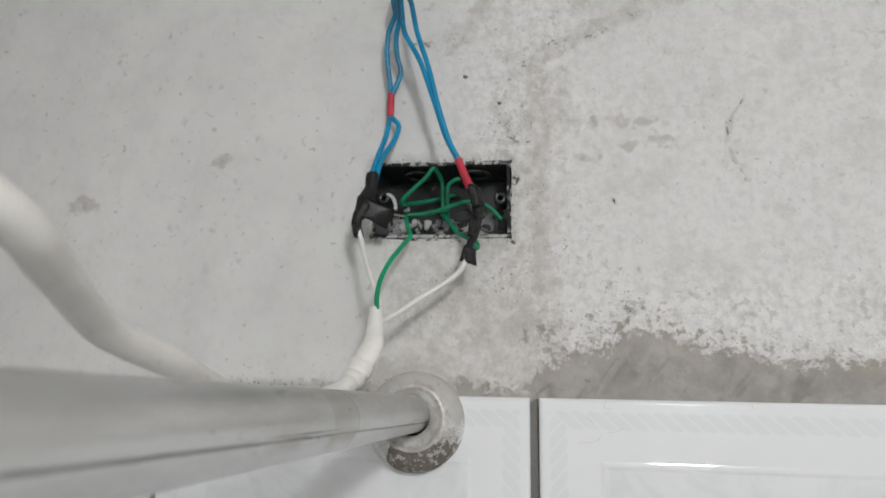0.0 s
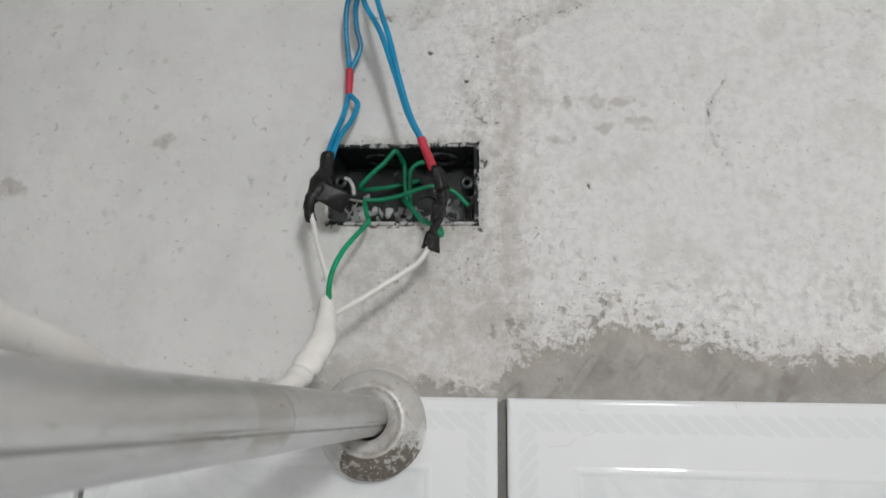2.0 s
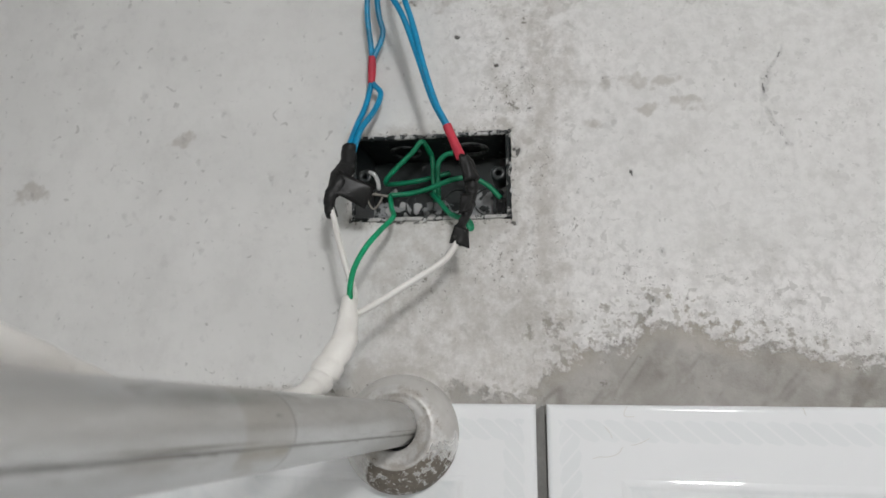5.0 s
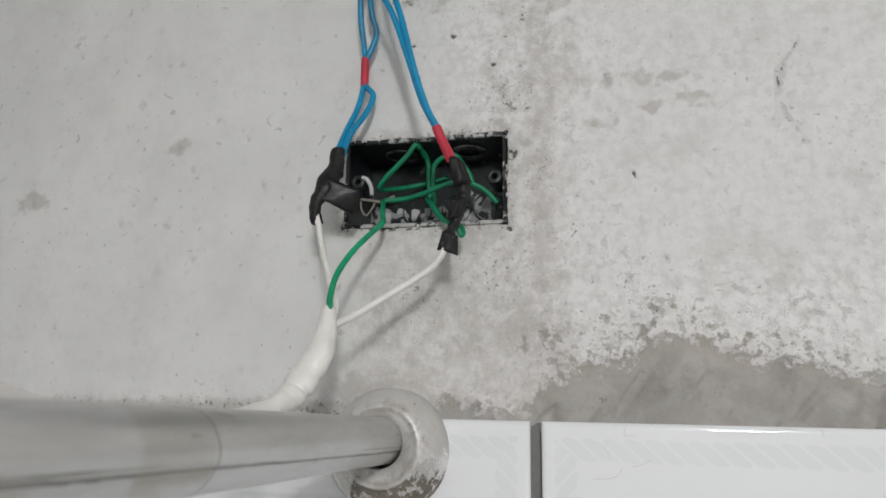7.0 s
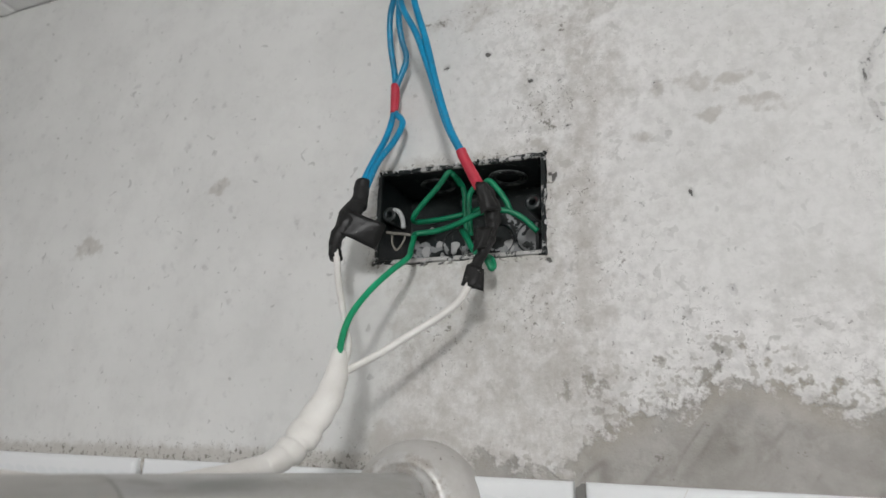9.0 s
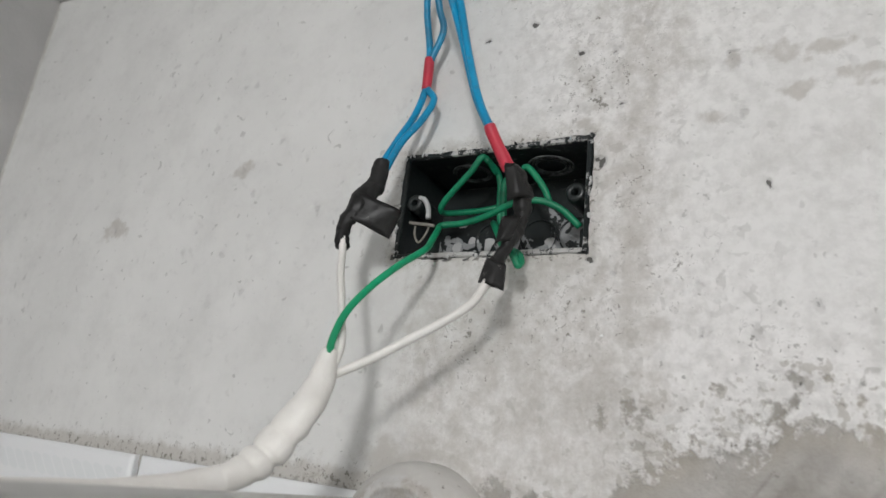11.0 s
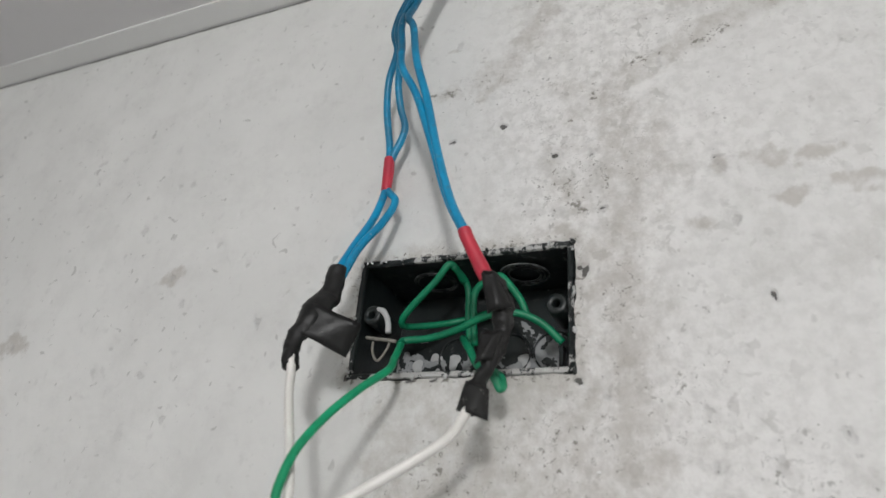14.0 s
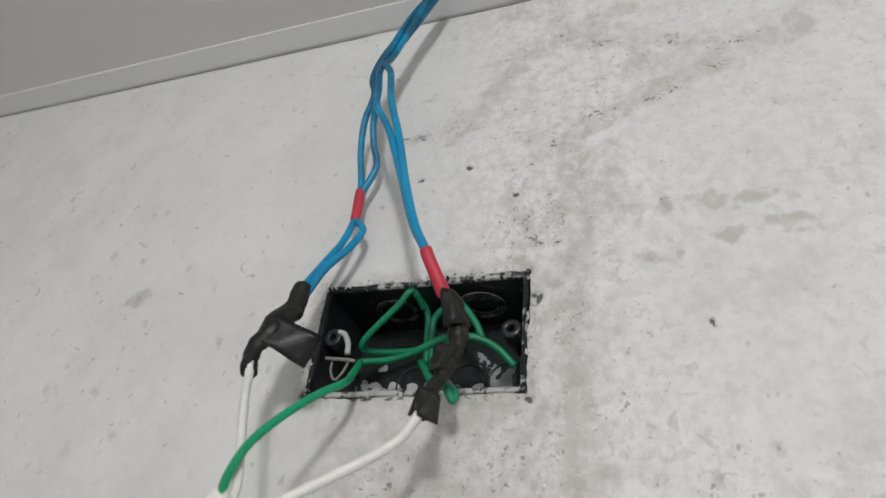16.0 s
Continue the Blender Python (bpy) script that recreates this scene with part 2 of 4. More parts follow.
def box_material():
    m = Nodes("black_box_plastic")
    x, y, z = m.xyz()
    z = m.math("MULTIPLY_ADD", x, 0.023, z)
    splash = m.step(m.noise(95, 5, 0.7, warp=0.6), 0.60, 0.66)
    edge = m.math("MAXIMUM", m.math("MAXIMUM", m.math("LESS_THAN", x, -0.0572), m.math("GREATER_THAN", x, 0.0512)),
                  m.math("MAXIMUM", m.math("LESS_THAN", z, 2.1441), m.math("GREATER_THAN", z, 2.2024)))
    rim = m.math("MULTIPLY", m.step(y, 0.004, 0.0015), edge)
    film = m.math("MULTIPLY", m.step(m.math("ADD", m.noise(120, 7, 0.78), m.math("MULTIPLY_ADD", m.step(z, 2.152, 2.143), 0.07, m.math("MULTIPLY_ADD", m.step(x, -0.045, -0.055), -0.11, m.math("MULTIPLY", m.step(x, 0.048, 0.052), -0.045)))), 0.505, 0.55), rim)
    color = m.mix(m.noise(30, 3), (0.008, 0.0115, 0.0115), (0.017, 0.022, 0.022))
    color = m.mix(m.math("MULTIPLY", splash, 0.12), color, (0.4, 0.4, 0.4))
    color = m.mix(m.math("MULTIPLY", film, 0.85), color, m.mix(m.noise(180, 4, 0.7), (0.40, 0.395, 0.38), (0.74, 0.73, 0.71)))
    # wall paint splashed on the back, low down
    low = m.math("MULTIPLY", m.step(y, 0.0435, 0.0445), m.step(z, 2.196, 2.150))
    side = m.math("MULTIPLY_ADD", m.step(x, 0.008, 0.020), 0.15, 0.0)
    paint = m.step(m.math("ADD", m.math("ADD", m.noise(78, 5, 0.62, warp=0.3), side), m.math("MULTIPLY_ADD", low, 0.32, -0.315)), 0.50, 0.52)
    tone = m.mix(m.noise(160, 4, 0.7), (0.15, 0.16, 0.165), (0.52, 0.53, 0.53))
    color = m.mix(paint, color, tone)
    # paint strokes and highlights of the roof, both put into the colour
    strokes_glints = m.math("MULTIPLY", m.step(m.noise(120, 5, 0.75, warp=1.2), 0.60, 0.68), m.step(z, 2.190, 2.198))
    color = m.mix(m.math("MULTIPLY", strokes_glints, 0.5), color, (0.30, 0.31, 0.31))
    m.bump(m.noise(300, 4), 0.3, 0.0006)
    return m.finish(color, 0.34)


def ring_glint_material():
    # black plastic with grey patches for the highlights on the roof rings
    m = Nodes("ring_glint_plastic")
    color = m.mix(m.step(m.noise(110, 5, 0.7), 0.42, 0.6), (0.012, 0.013, 0.014), (0.15, 0.158, 0.158))
    return m.finish(color, 0.4)


def spatter_material():
    m = Nodes("dried_paint")
    color = m.mix(m.noise(200, 4), (0.40, 0.41, 0.41), (0.66, 0.66, 0.65))
    return m.finish(color, 0.7)


def pipe_material():
    m = Nodes("dull_metal_pipe")
    x, y, z = m.xyz()
    angle = m.math("ARCTAN2", z, x)
    # marks drawn out along the pipe
    drawn = m.node("ShaderNodeMapping")
    m.put(drawn.inputs["Vector"], m.place)
    drawn.inputs["Scale"].default_value = (1.0, 0.22, 1.0)
    m.place = drawn.outputs[0]
    scuff = m.noise(38, 6, 0.7)
    color = m.mix(m.step(scuff, 0.35, 0.7), (0.62, 0.62, 0.61), (0.52, 0.52, 0.505))
    wander = m.math("MULTIPLY_ADD", m.noise(14, 4), 0.22, -0.11)
    depth = m.math("MULTIPLY", y, -1.0)
    slant = m.math("MULTIPLY_ADD", depth, -0.5, 0.43)
    line = m.math("ABSOLUTE", m.math("ADD", m.math("ADD", angle, slant), m.math("MULTIPLY", wander, 0.35)))
    # darker broken line along the slit at the lap
    grime_shade = m.math("MULTIPLY", m.step(line, 0.075, 0.02), m.math("MULTIPLY_ADD", m.noise(70, 4), 0.7, 0.35))
    color = m.mix(grime_shade, color, (0.14, 0.125, 0.11))
    # a fainter scratch beside the lap
    beside = m.math("ABSOLUTE", m.math("ADD", m.math("ADD", angle, m.math("MULTIPLY_ADD", depth, -0.15, 0.20)), m.math("MULTIPLY", wander, 0.5)))
    color = m.mix(m.math("MULTIPLY", m.step(beside, 0.045, 0.01), m.step(m.noise(34, 4, 0.6), 0.46, 0.60)), color, (0.24, 0.22, 0.19))
    band = m.math("MULTIPLY", m.step(depth, 0.2225, 0.2255), m.step(depth, 0.262, 0.257))
    low = m.step(angle, -0.15, -0.45)
    color = m.mix(m.math("MULTIPLY", m.math("MULTIPLY", band, m.step(m.noise(45, 4), 0.4, 0.55)), m.math("MULTIPLY_ADD", low, 0.5, 0.30)), color, (0.36, 0.325, 0.265))
    lip = m.step(m.math("ABSOLUTE", m.math("SUBTRACT", depth, m.math("MULTIPLY_ADD", m.noise(60, 3), 0.004, 0.2210))), 0.0012, 0.0004)
    color = m.mix(m.math("MULTIPLY", lip, 0.5), color, (0.22, 0.205, 0.18))
    smudge = m.math("MULTIPLY", m.step(m.noise(32, 6, 0.7), 0.48, 0.70), m.math("MULTIPLY_ADD", m.step(angle, 0.3, -0.7), 0.35, 0.24))
    color = m.mix(smudge, color, (0.27, 0.245, 0.205))
    blot = m.math("MULTIPLY", m.step(m.noise(58, 4, 0.6), 0.64, 0.69), 0.35)
    color = m.mix(blot, color, (0.24, 0.225, 0.20))
    spots = m.math("MULTIPLY", m.step(m.noise(110, 4, 0.7), 0.655, 0.72), 0.55)
    color = m.mix(spots, color, (0.2, 0.19, 0.17))
    # upper side painted darker and brownish, for the shade along its top
    dust_shade = m.math("MULTIPLY", m.math("MULTIPLY", m.step(angle, 1.15, 1.75), m.step(angle, 3.0, 2.4)), m.math("MULTIPLY_ADD", m.step(m.noise(40, 5, 0.65), 0.35, 0.6), 0.5, 0.25))
    color = m.mix(dust_shade, color, (0.30, 0.275, 0.235))
    m.bump(m.noise(260, 4), 0.05, 0.0004)
    return m.finish(color, m.math("MULTIPLY_ADD", scuff, 0.25, 0.20), 0.7)


def flange_material():
    m = Nodes("flaking_chrome")
    x, y, z = m.xyz()
    ragged = m.math("MULTIPLY_ADD", m.noise(85, 7, 0.75), 0.040, -0.020)
    rust = m.step(m.math("ADD", z, ragged), -0.0120, -0.0145)
    dish_x, dish_z = m.math("SUBTRACT", x, 0.0015), m.math("SUBTRACT", z, 0.003)
    cone = m.step(m.math("SQRT", m.math("ADD", m.math("MULTIPLY", dish_x, dish_x), m.math("MULTIPLY", dish_z, dish_z))), 0.0234, 0.0246)
    side = m.step(m.math("ADD", x, m.math("MULTIPLY", ragged, 0.6)), -0.0165, -0.0145)
    flake = m.step(m.noise(210, 5, 0.75), 0.60, 0.54)
    rust = m.math("MULTIPLY", m.math("MULTIPLY", rust, cone), m.math("MULTIPLY", side, flake))
    chips = m.math("MULTIPLY", m.step(m.noise(150, 4, 0.7), 0.655, 0.69), 0.85)
    shell = m.mix(m.step(m.noise(45, 6, 0.7), 0.35, 0.65), (0.56, 0.55, 0.53), (0.70, 0.69, 0.67))
    brown = m.mix(m.noise(190, 5, 0.75), (0.06, 0.05, 0.04), (0.31, 0.27, 0.22))
    stain = m.math("MULTIPLY", m.step(m.noise(75, 7, 0.75), 0.44, 0.62), 0.7)
    shell = m.mix(stain, shell, (0.40, 0.36, 0.31))
    # limewash over the rim above
    wash = m.math("MULTIPLY", m.step(m.math("SQRT", m.math("ADD", m.math("MULTIPLY", x, x), m.math("MULTIPLY", z, z))), 0.0295, 0.0312), m.step(m.math("ADD", z, ragged), -0.006, 0.002))
    shell = m.mix(m.math("MULTIPLY", wash, 0.85), shell, m.mix(m.noise(120, 4), (0.52, 0.505, 0.475), (0.66, 0.645, 0.615)))
    color = m.mix(chips, m.mix(rust, shell, brown), (0.16, 0.14, 0.12))
    m.bump(m.math("SUBTRACT", m.math("MULTIPLY", m.noise(300, 4), 0.4), rust), 0.35, 0.0008)
    # shinier lower skirt, its bright reflection also lightened into the colour
    polished_glare = m.math("MULTIPLY", m.math("MULTIPLY", cone, m.step(m.math("ADD", z, ragged), 0.004, -0.004)), m.math("SUBTRACT", 1.0, m.math("MAXIMUM", rust, chips)))
    dull = m.math("MAXIMUM", rust, wash)
    color = m.mix(m.math("MULTIPLY", polished_glare, 0.7), color, (0.86, 0.85, 0.83))
    return m.finish(color, m.math("SUBTRACT", m.math("MULTIPLY_ADD", dull, 0.26, 0.42), m.math("MULTIPLY", polished_glare, 0.16)),
                    m.math("MAXIMUM", m.math("MULTIPLY_ADD", dull, -0.24, 0.26), m.math("MULTIPLY", polished_glare, 0.75)))


def sheath_material():
    m = Nodes("cream_cable_sheath")
    color = m.mix(m.step(m.noise(30, 4, 0.6), 0.35, 0.7), (0.86, 0.84, 0.80), (0.79, 0.765, 0.72))
    color = m.mix(m.math("MULTIPLY", m.step(m.noise(120, 5, 0.7), 0.62, 0.75), 0.35), color, (0.45, 0.42, 0.36))
    m.bump(m.noise(110, 3), 0.3, 0.001)
    return m.finish(color, 0.42)


PLASTER, PLAIN, WHITE_BOUNCE = plaster_material(), plain_plaster_material(), white_bounce_material()
TILE, GROUT = tile_material(), grout_material()
PVC, PVC_TRIM = pvc_material("ceiling_pvc", (0.74, 0.73, 0.735)), pvc_material("trim_pvc", (0.86, 0.86, 0.85))
BLUE = blue_wire_material()
GREEN = wire_material("green_insulation", (0.002, 0.37, 0.165), (0.003, 0.25, 0.105))
# darker copy of the green, with the box's shade in its colour
SHADED_GREEN = wire_material("shaded_green_insulation", (0.003, 0.25, 0.115), (0.003, 0.16, 0.075))
WHITE = wire_material("white_insulation", (0.82, 0.80, 0.765), (0.72, 0.70, 0.655))
RED = wire_material("red_tape", (0.58, 0.032, 0.06), (0.46, 0.028, 0.055))
TAPE, BOX, SPATTER, RING_GLINT = tape_material(), box_material(), spatter_material(), ring_glint_material()
PIPE, FLANGE, SHEATH = pipe_material(), flange_material(), sheath_material()


def steel_material():
    m = Nodes("tie_wire_steel")
    return m.finish(m.mix(m.noise(300, 4), (0.15, 0.135, 0.11), (0.44, 0.42, 0.38)), 0.6, 0.2)


STEEL = steel_material()


# ---- mesh helpers ----
def mesh_object(name, verts, faces, material, parent=None, label="", smooth=False):
    me = bpy.data.meshes.new(name)
    me.from_pydata([tuple(v) for v in verts], [], faces)
    me.update()
    if smooth:
        me.polygons.foreach_set("use_smooth", [True] * len(me.polygons))
    me.materials.append(material)
    ob = new(name, me)
    ob.parent = parent
    return tagged(ob, label)


def part(name, bm, material, parent=None, label="", smooth=False):
    bmesh.ops.recalc_face_normals(bm, faces=bm.faces)
    me = bpy.data.meshes.new(name)
    bm.to_mesh(me)
    bm.free()
    if smooth:
        me.polygons.foreach_set("use_smooth", [True] * len(me.polygons))
    me.materials.append(material)
    ob = new(name, me)
    ob.parent = parent
    return tagged(ob, label)


def add_box(bm, low, high):
    low, high = Vector(low), Vector(high)
    m = Matrix.Translation((low + high) / 2) @ Matrix.Diagonal((*(high - low), 1))
    return bmesh.ops.create_cube(bm, size=1, matrix=m)["verts"]


def glide(points, steps=8):
    """A Catmull-Rom line through the points."""
    p = [Vector(q) for q in points]
    p = [p[0] * 2 - p[1]] + p + [p[-1] * 2 - p[-2]]
    line = []
    for a, b, c, d in zip(p, p[1:], p[2:], p[3:]):
        for i in range(steps):
            t = i / steps
            line.append(0.5 * (2 * b + (c - a) * t + (2 * a - 5 * b + 4 * c - d) * t * t + (3 * b - a - 3 * c + d) * t ** 3))
    return line + [p[-2]]


def sweep(line, radius, sides=12, flat=None, caps=True):
    """Vertices and faces of a tube along a line. radius(s): s runs from 0 to 1; flat(s): width over height."""
    verts, faces = [], []
    up = Vector((0.12, -1, 0.05))
    n = len(line)
    for i, p in enumerate(line):
        way = (line[min(i + 1, n - 1)] - line[max(i - 1, 0)]).normalized()
        side = way.cross(up).normalized()
        up = side.cross(way).normalized()
        s = i / (n - 1)
        r, f = radius(s), flat(s) if flat else 1.0
        for k in range(sides):
            a = 2 * math.pi * k / sides
            verts.append(p + side * (r * f * math.cos(a)) + up * (r * math.sin(a)))
    for i in range(n - 1):
        for k in range(sides):
            j = (k + 1) % sides
            faces.append((i * sides + k, i * sides + j, (i + 1) * sides + j, (i + 1) * sides + k))
    if caps:
        faces += [tuple(reversed(range(sides))), tuple((n - 1) * sides + k for k in range(sides))]
    return verts, faces


def tube(name, points, radius, material, parent=None, label="", sides=12, steps=8):
    verts, faces = sweep(glide(points, steps), lambda s: radius, sides)
    return mesh_object(name, verts, faces, material, parent, label, True)


def lathe(profile, sides=64):
    """Vertices and faces turned round the y axis; profile: (radius, y)."""
    verts = [(r * math.cos(2 * math.pi * k / sides), y, r * math.sin(2 * math.pi * k / sides)) for r, y in profile for k in range(sides)]
    faces = [(i * sides + k, (i + 1) * sides + k, (i + 1) * sides + (k + 1) % sides, i * sides + (k + 1) % sides)
             for i in range(len(profile) - 1) for k in range(sides)]
    return verts, faces


def empty(name, place, label, category, group=""):
    ob = new(name)
    ob.empty_display_size = 0.02
    ob.location = place
    return tagged(ob, label, category, group)


def under(ob, thing):
    """Hang a mesh, built in world places, under a thing."""
    ob.parent = thing
    ob.matrix_parent_inverse = Matrix.Translation(thing.location).inverted()
    return ob


# ---- the wall with the socket box ----
LEFT, RIGHT, FRONT, FOOT = -0.540, 1.50, -1.9, 0.0
BOX_X, BOX_Z = (-0.0605, 0.0545), (2.1410, 2.2055)
BOX_LEAN = -0.023
TILE_TOP, TILE_SLOPE = 2.0145, -0.0100


def ceiling_z(x):
    return 2.4338 - 0.0405 * (x - 0.047)


def lattice(x, z, size, seed):
    """Smooth noise from 0 to 1 on arrays, with features of that size."""
    rng = np.random.RandomState(seed)
    grid = rng.rand(256, 256)
    u, v = x / size + 40.0, z / size + 40.0
    i, j = np.floor(u).astype(int), np.floor(v).astype(int)
    fu, fv = u - i, v - j
    fu, fv = fu * fu * (3 - 2 * fu), fv * fv * (3 - 2 * fv)
    g = lambda a, b: grid[a % 256, b % 256]
    return (g(i, j) * (1 - fu) + g(i + 1, j) * fu) * (1 - fv) + (g(i, j + 1) * (1 - fu) + g(i + 1, j + 1) * fu) * fv


def fbm(x, z, size, seed, octaves=4):
    total, weight = 0, 0
    for k in range(octaves):
        total = total + lattice(x, z, size / 2 ** k, seed + k) * 0.55 ** k
        weight += 0.55 ** k
    return total / weight


def smooth(v, a, b):
    t = np.clip((v - a) / (b - a), 0, 1)
    return t * t * (3 - 2 * t)


# knocks in the coat: x, z, radius in mm
KNOCKS_SMOOTH = [(-.218, 2.288, 4), (-.206, 2.287, 5), (-.240, 2.256, 6), (-.308, 2.249, 3), (-.248, 2.236, 3), (-.168, 2.234, 4),
                 (-.141, 2.217, 3), (-.186, 2.196, 4), (-.200, 2.216, 5), (-.146, 2.224, 3), (-.308, 2.211, 3), (-.365, 2.202, 5),
                 (-.330, 2.179, 5), (-.245, 2.155, 6), (-.203, 2.154, 4), (-.167, 2.178, 3), (-.125, 2.181, 5), (-.235, 2.171, 3),
                 (-.158, 2.255, 3), (-.108, 2.195, 3), (-.178, 2.125, 6), (-.084, 2.160, 4), (-.309, 2.327, 5), (-.285, 2.325, 3)]
KNOCKS_ROUGH = [(.122, 2.235, 8), (.127, 2.204, 5), (.066, 2.252, 4),
                (.070, 2.220, 4), (.046, 2.257, 4), (.226, 2.228, 7), (.225, 2.214, 5), (.237, 2.181, 5),
                (.102, 2.305, 5), (.255, 2.254, 4), (.264, 2.162, 5), (.293, 2.092, 5), (.152, 2.110, 5), (.127, 2.101, 6),
                (.105, 2.099, 4), (.105, 2.119, 4), (.068, 2.127, 4), (.143, 2.080, 5), (-.015, 2.351, 5)]
# crisp black nicks: x, z, half width and height in mm
CRISP = [(.1226, 2.2388, 2.0, 0.8), (.0578, 2.1912, 1.9, 1.7), (.0600, 2.1888, 1.8, 2.1), (.0612, 2.1908, 1.3, 1.2), (.0160, 2.2832, 1.2, 1.0), (.0170, 2.2822, 2.8, 1.5), (-.0130, 2.2790, 1.8, 1.4), (.1362, 2.1670, 1.2, 2.8), (.0460, 2.2565, 2.0, 1.2), (.0690, 2.2205, 2.0, 0.9), (.0560, 2.1370, 1.4, 1.2), (-.0255, 2.1400, 3.4, 1.5), (-.0125, 2.1404, 2.6, 1.2), (-.0330, 2.1404, 2.2, 1.0), (-.0620, 2.1420, 1.5, 3.0)]
# beige dirt bands over the coat: line, half width in mm
BANDS = [([(0.004, 2.312), (0.018, 2.326), (0.036, 2.358), (0.050, 2.374), (0.081, 2.387), (0.112, 2.401)], 10), ([(0.070, 2.283), (0.085, 2.296), (0.106, 2.306), (0.134, 2.326), (0.157, 2.332), (0.185, 2.341), (0.205, 2.348)], 11), ([(0.138, 2.360), (0.163, 2.341)], 7), ([(0.078, 2.275), (0.076, 2.263), (0.084, 2.248)], 14)]
# crumbling seams in the coat
SCARS = [[(0.213, 2.370), (0.216, 2.363), (0.220, 2.362), (0.225, 2.367)], [(-0.030, 2.313), (-0.008, 2.314), (0.010, 2.328)], [(0.030, 2.369), (0.053, 2.382), (0.102, 2.397)], [(0.079, 2.380), (0.102, 2.368)], [(0.080, 2.308), (0.106, 2.307)], [(0.046, 2.303), (0.067, 2.294), (0.058, 2.275)], [(0.048, 2.256), (0.060, 2.261), (0.073, 2.248)], [(0.050, 2.236), (0.063, 2.222)], [(0.137, 2.359), (0.158, 2.341), (0.186, 2.356)], [(0.217, 2.374), (0.228, 2.366)], [(0.108, 2.309), (0.136, 2.318), (0.163, 2.327)]]
BARE_SPOTS = [(.1135, 2.0585, 3), (.1215, 2.0625, 3), (.1325, 2.0735, 2), (.1560, 2.0715, 3), (.1720, 2.0690, 2), (.1800, 2.0640, 3), (.1950, 2.0610, 3), (.2080, 2.0580, 2), (.2230, 2.0560, 3), (.2390, 2.0500, 3), (.0905, 2.0540, 3), (.0830, 2.0490, 4), (.077, 2.069, 5), (.084, 2.065, 4), (.079, 2.060, 4), (.100, 2.069, 3), (.109, 2.064, 3), (.115, 2.074, 3), (.140, 2.081, 5),
              (.141, 2.073, 4), (.135, 2.066, 4), (.118, 2.060, 3), (.129, 2.067, 3), (.150, 2.081, 3), (.064, 2.062, 3), (.165, 2.075, 2)]
CRACK_Z = (2.170, 2.182, 2.190, 2.199, 2.212, 2.227, 2.237, 2.249, 2.270)
CRACK_X = (0.242, 0.237, 0.232, 0.227, 0.224, 0.226, 0.232, 0.240, 0.244)
SMEARS = [(-.0160, 2.3490, 5, 1.8), (.1230, 2.2340, 5, 7), (.142, 2.235, 10, 7), (.163, 2.231, 12, 5), (.146, 2.214, 12, 4), (.179, 2.212, 18, 5), (.112, 2.204, 6, 4), (.050, 2.213, 10, 5),
          (-.200, 2.216, 8, 6), (-.330, 2.179, 14, 9)]
CEMENT_X = (-0.60, 0.000, 0.012, 0.030, 0.047, 0.064, 0.074, 0.087, 0.110, 0.121, 0.145, 0.169, 0.188, 0.215, 0.250, 0.276, 0.40, 0.95)
CEMENT_Z = (2.008, 2.012, 2.026, 2.024, 2.017, 2.020, 2.036, 2.041, 2.051, 2.050, 2.064, 2.061, 2.054, 2.049, 2.041, 2.041, 2.038, 2.030)


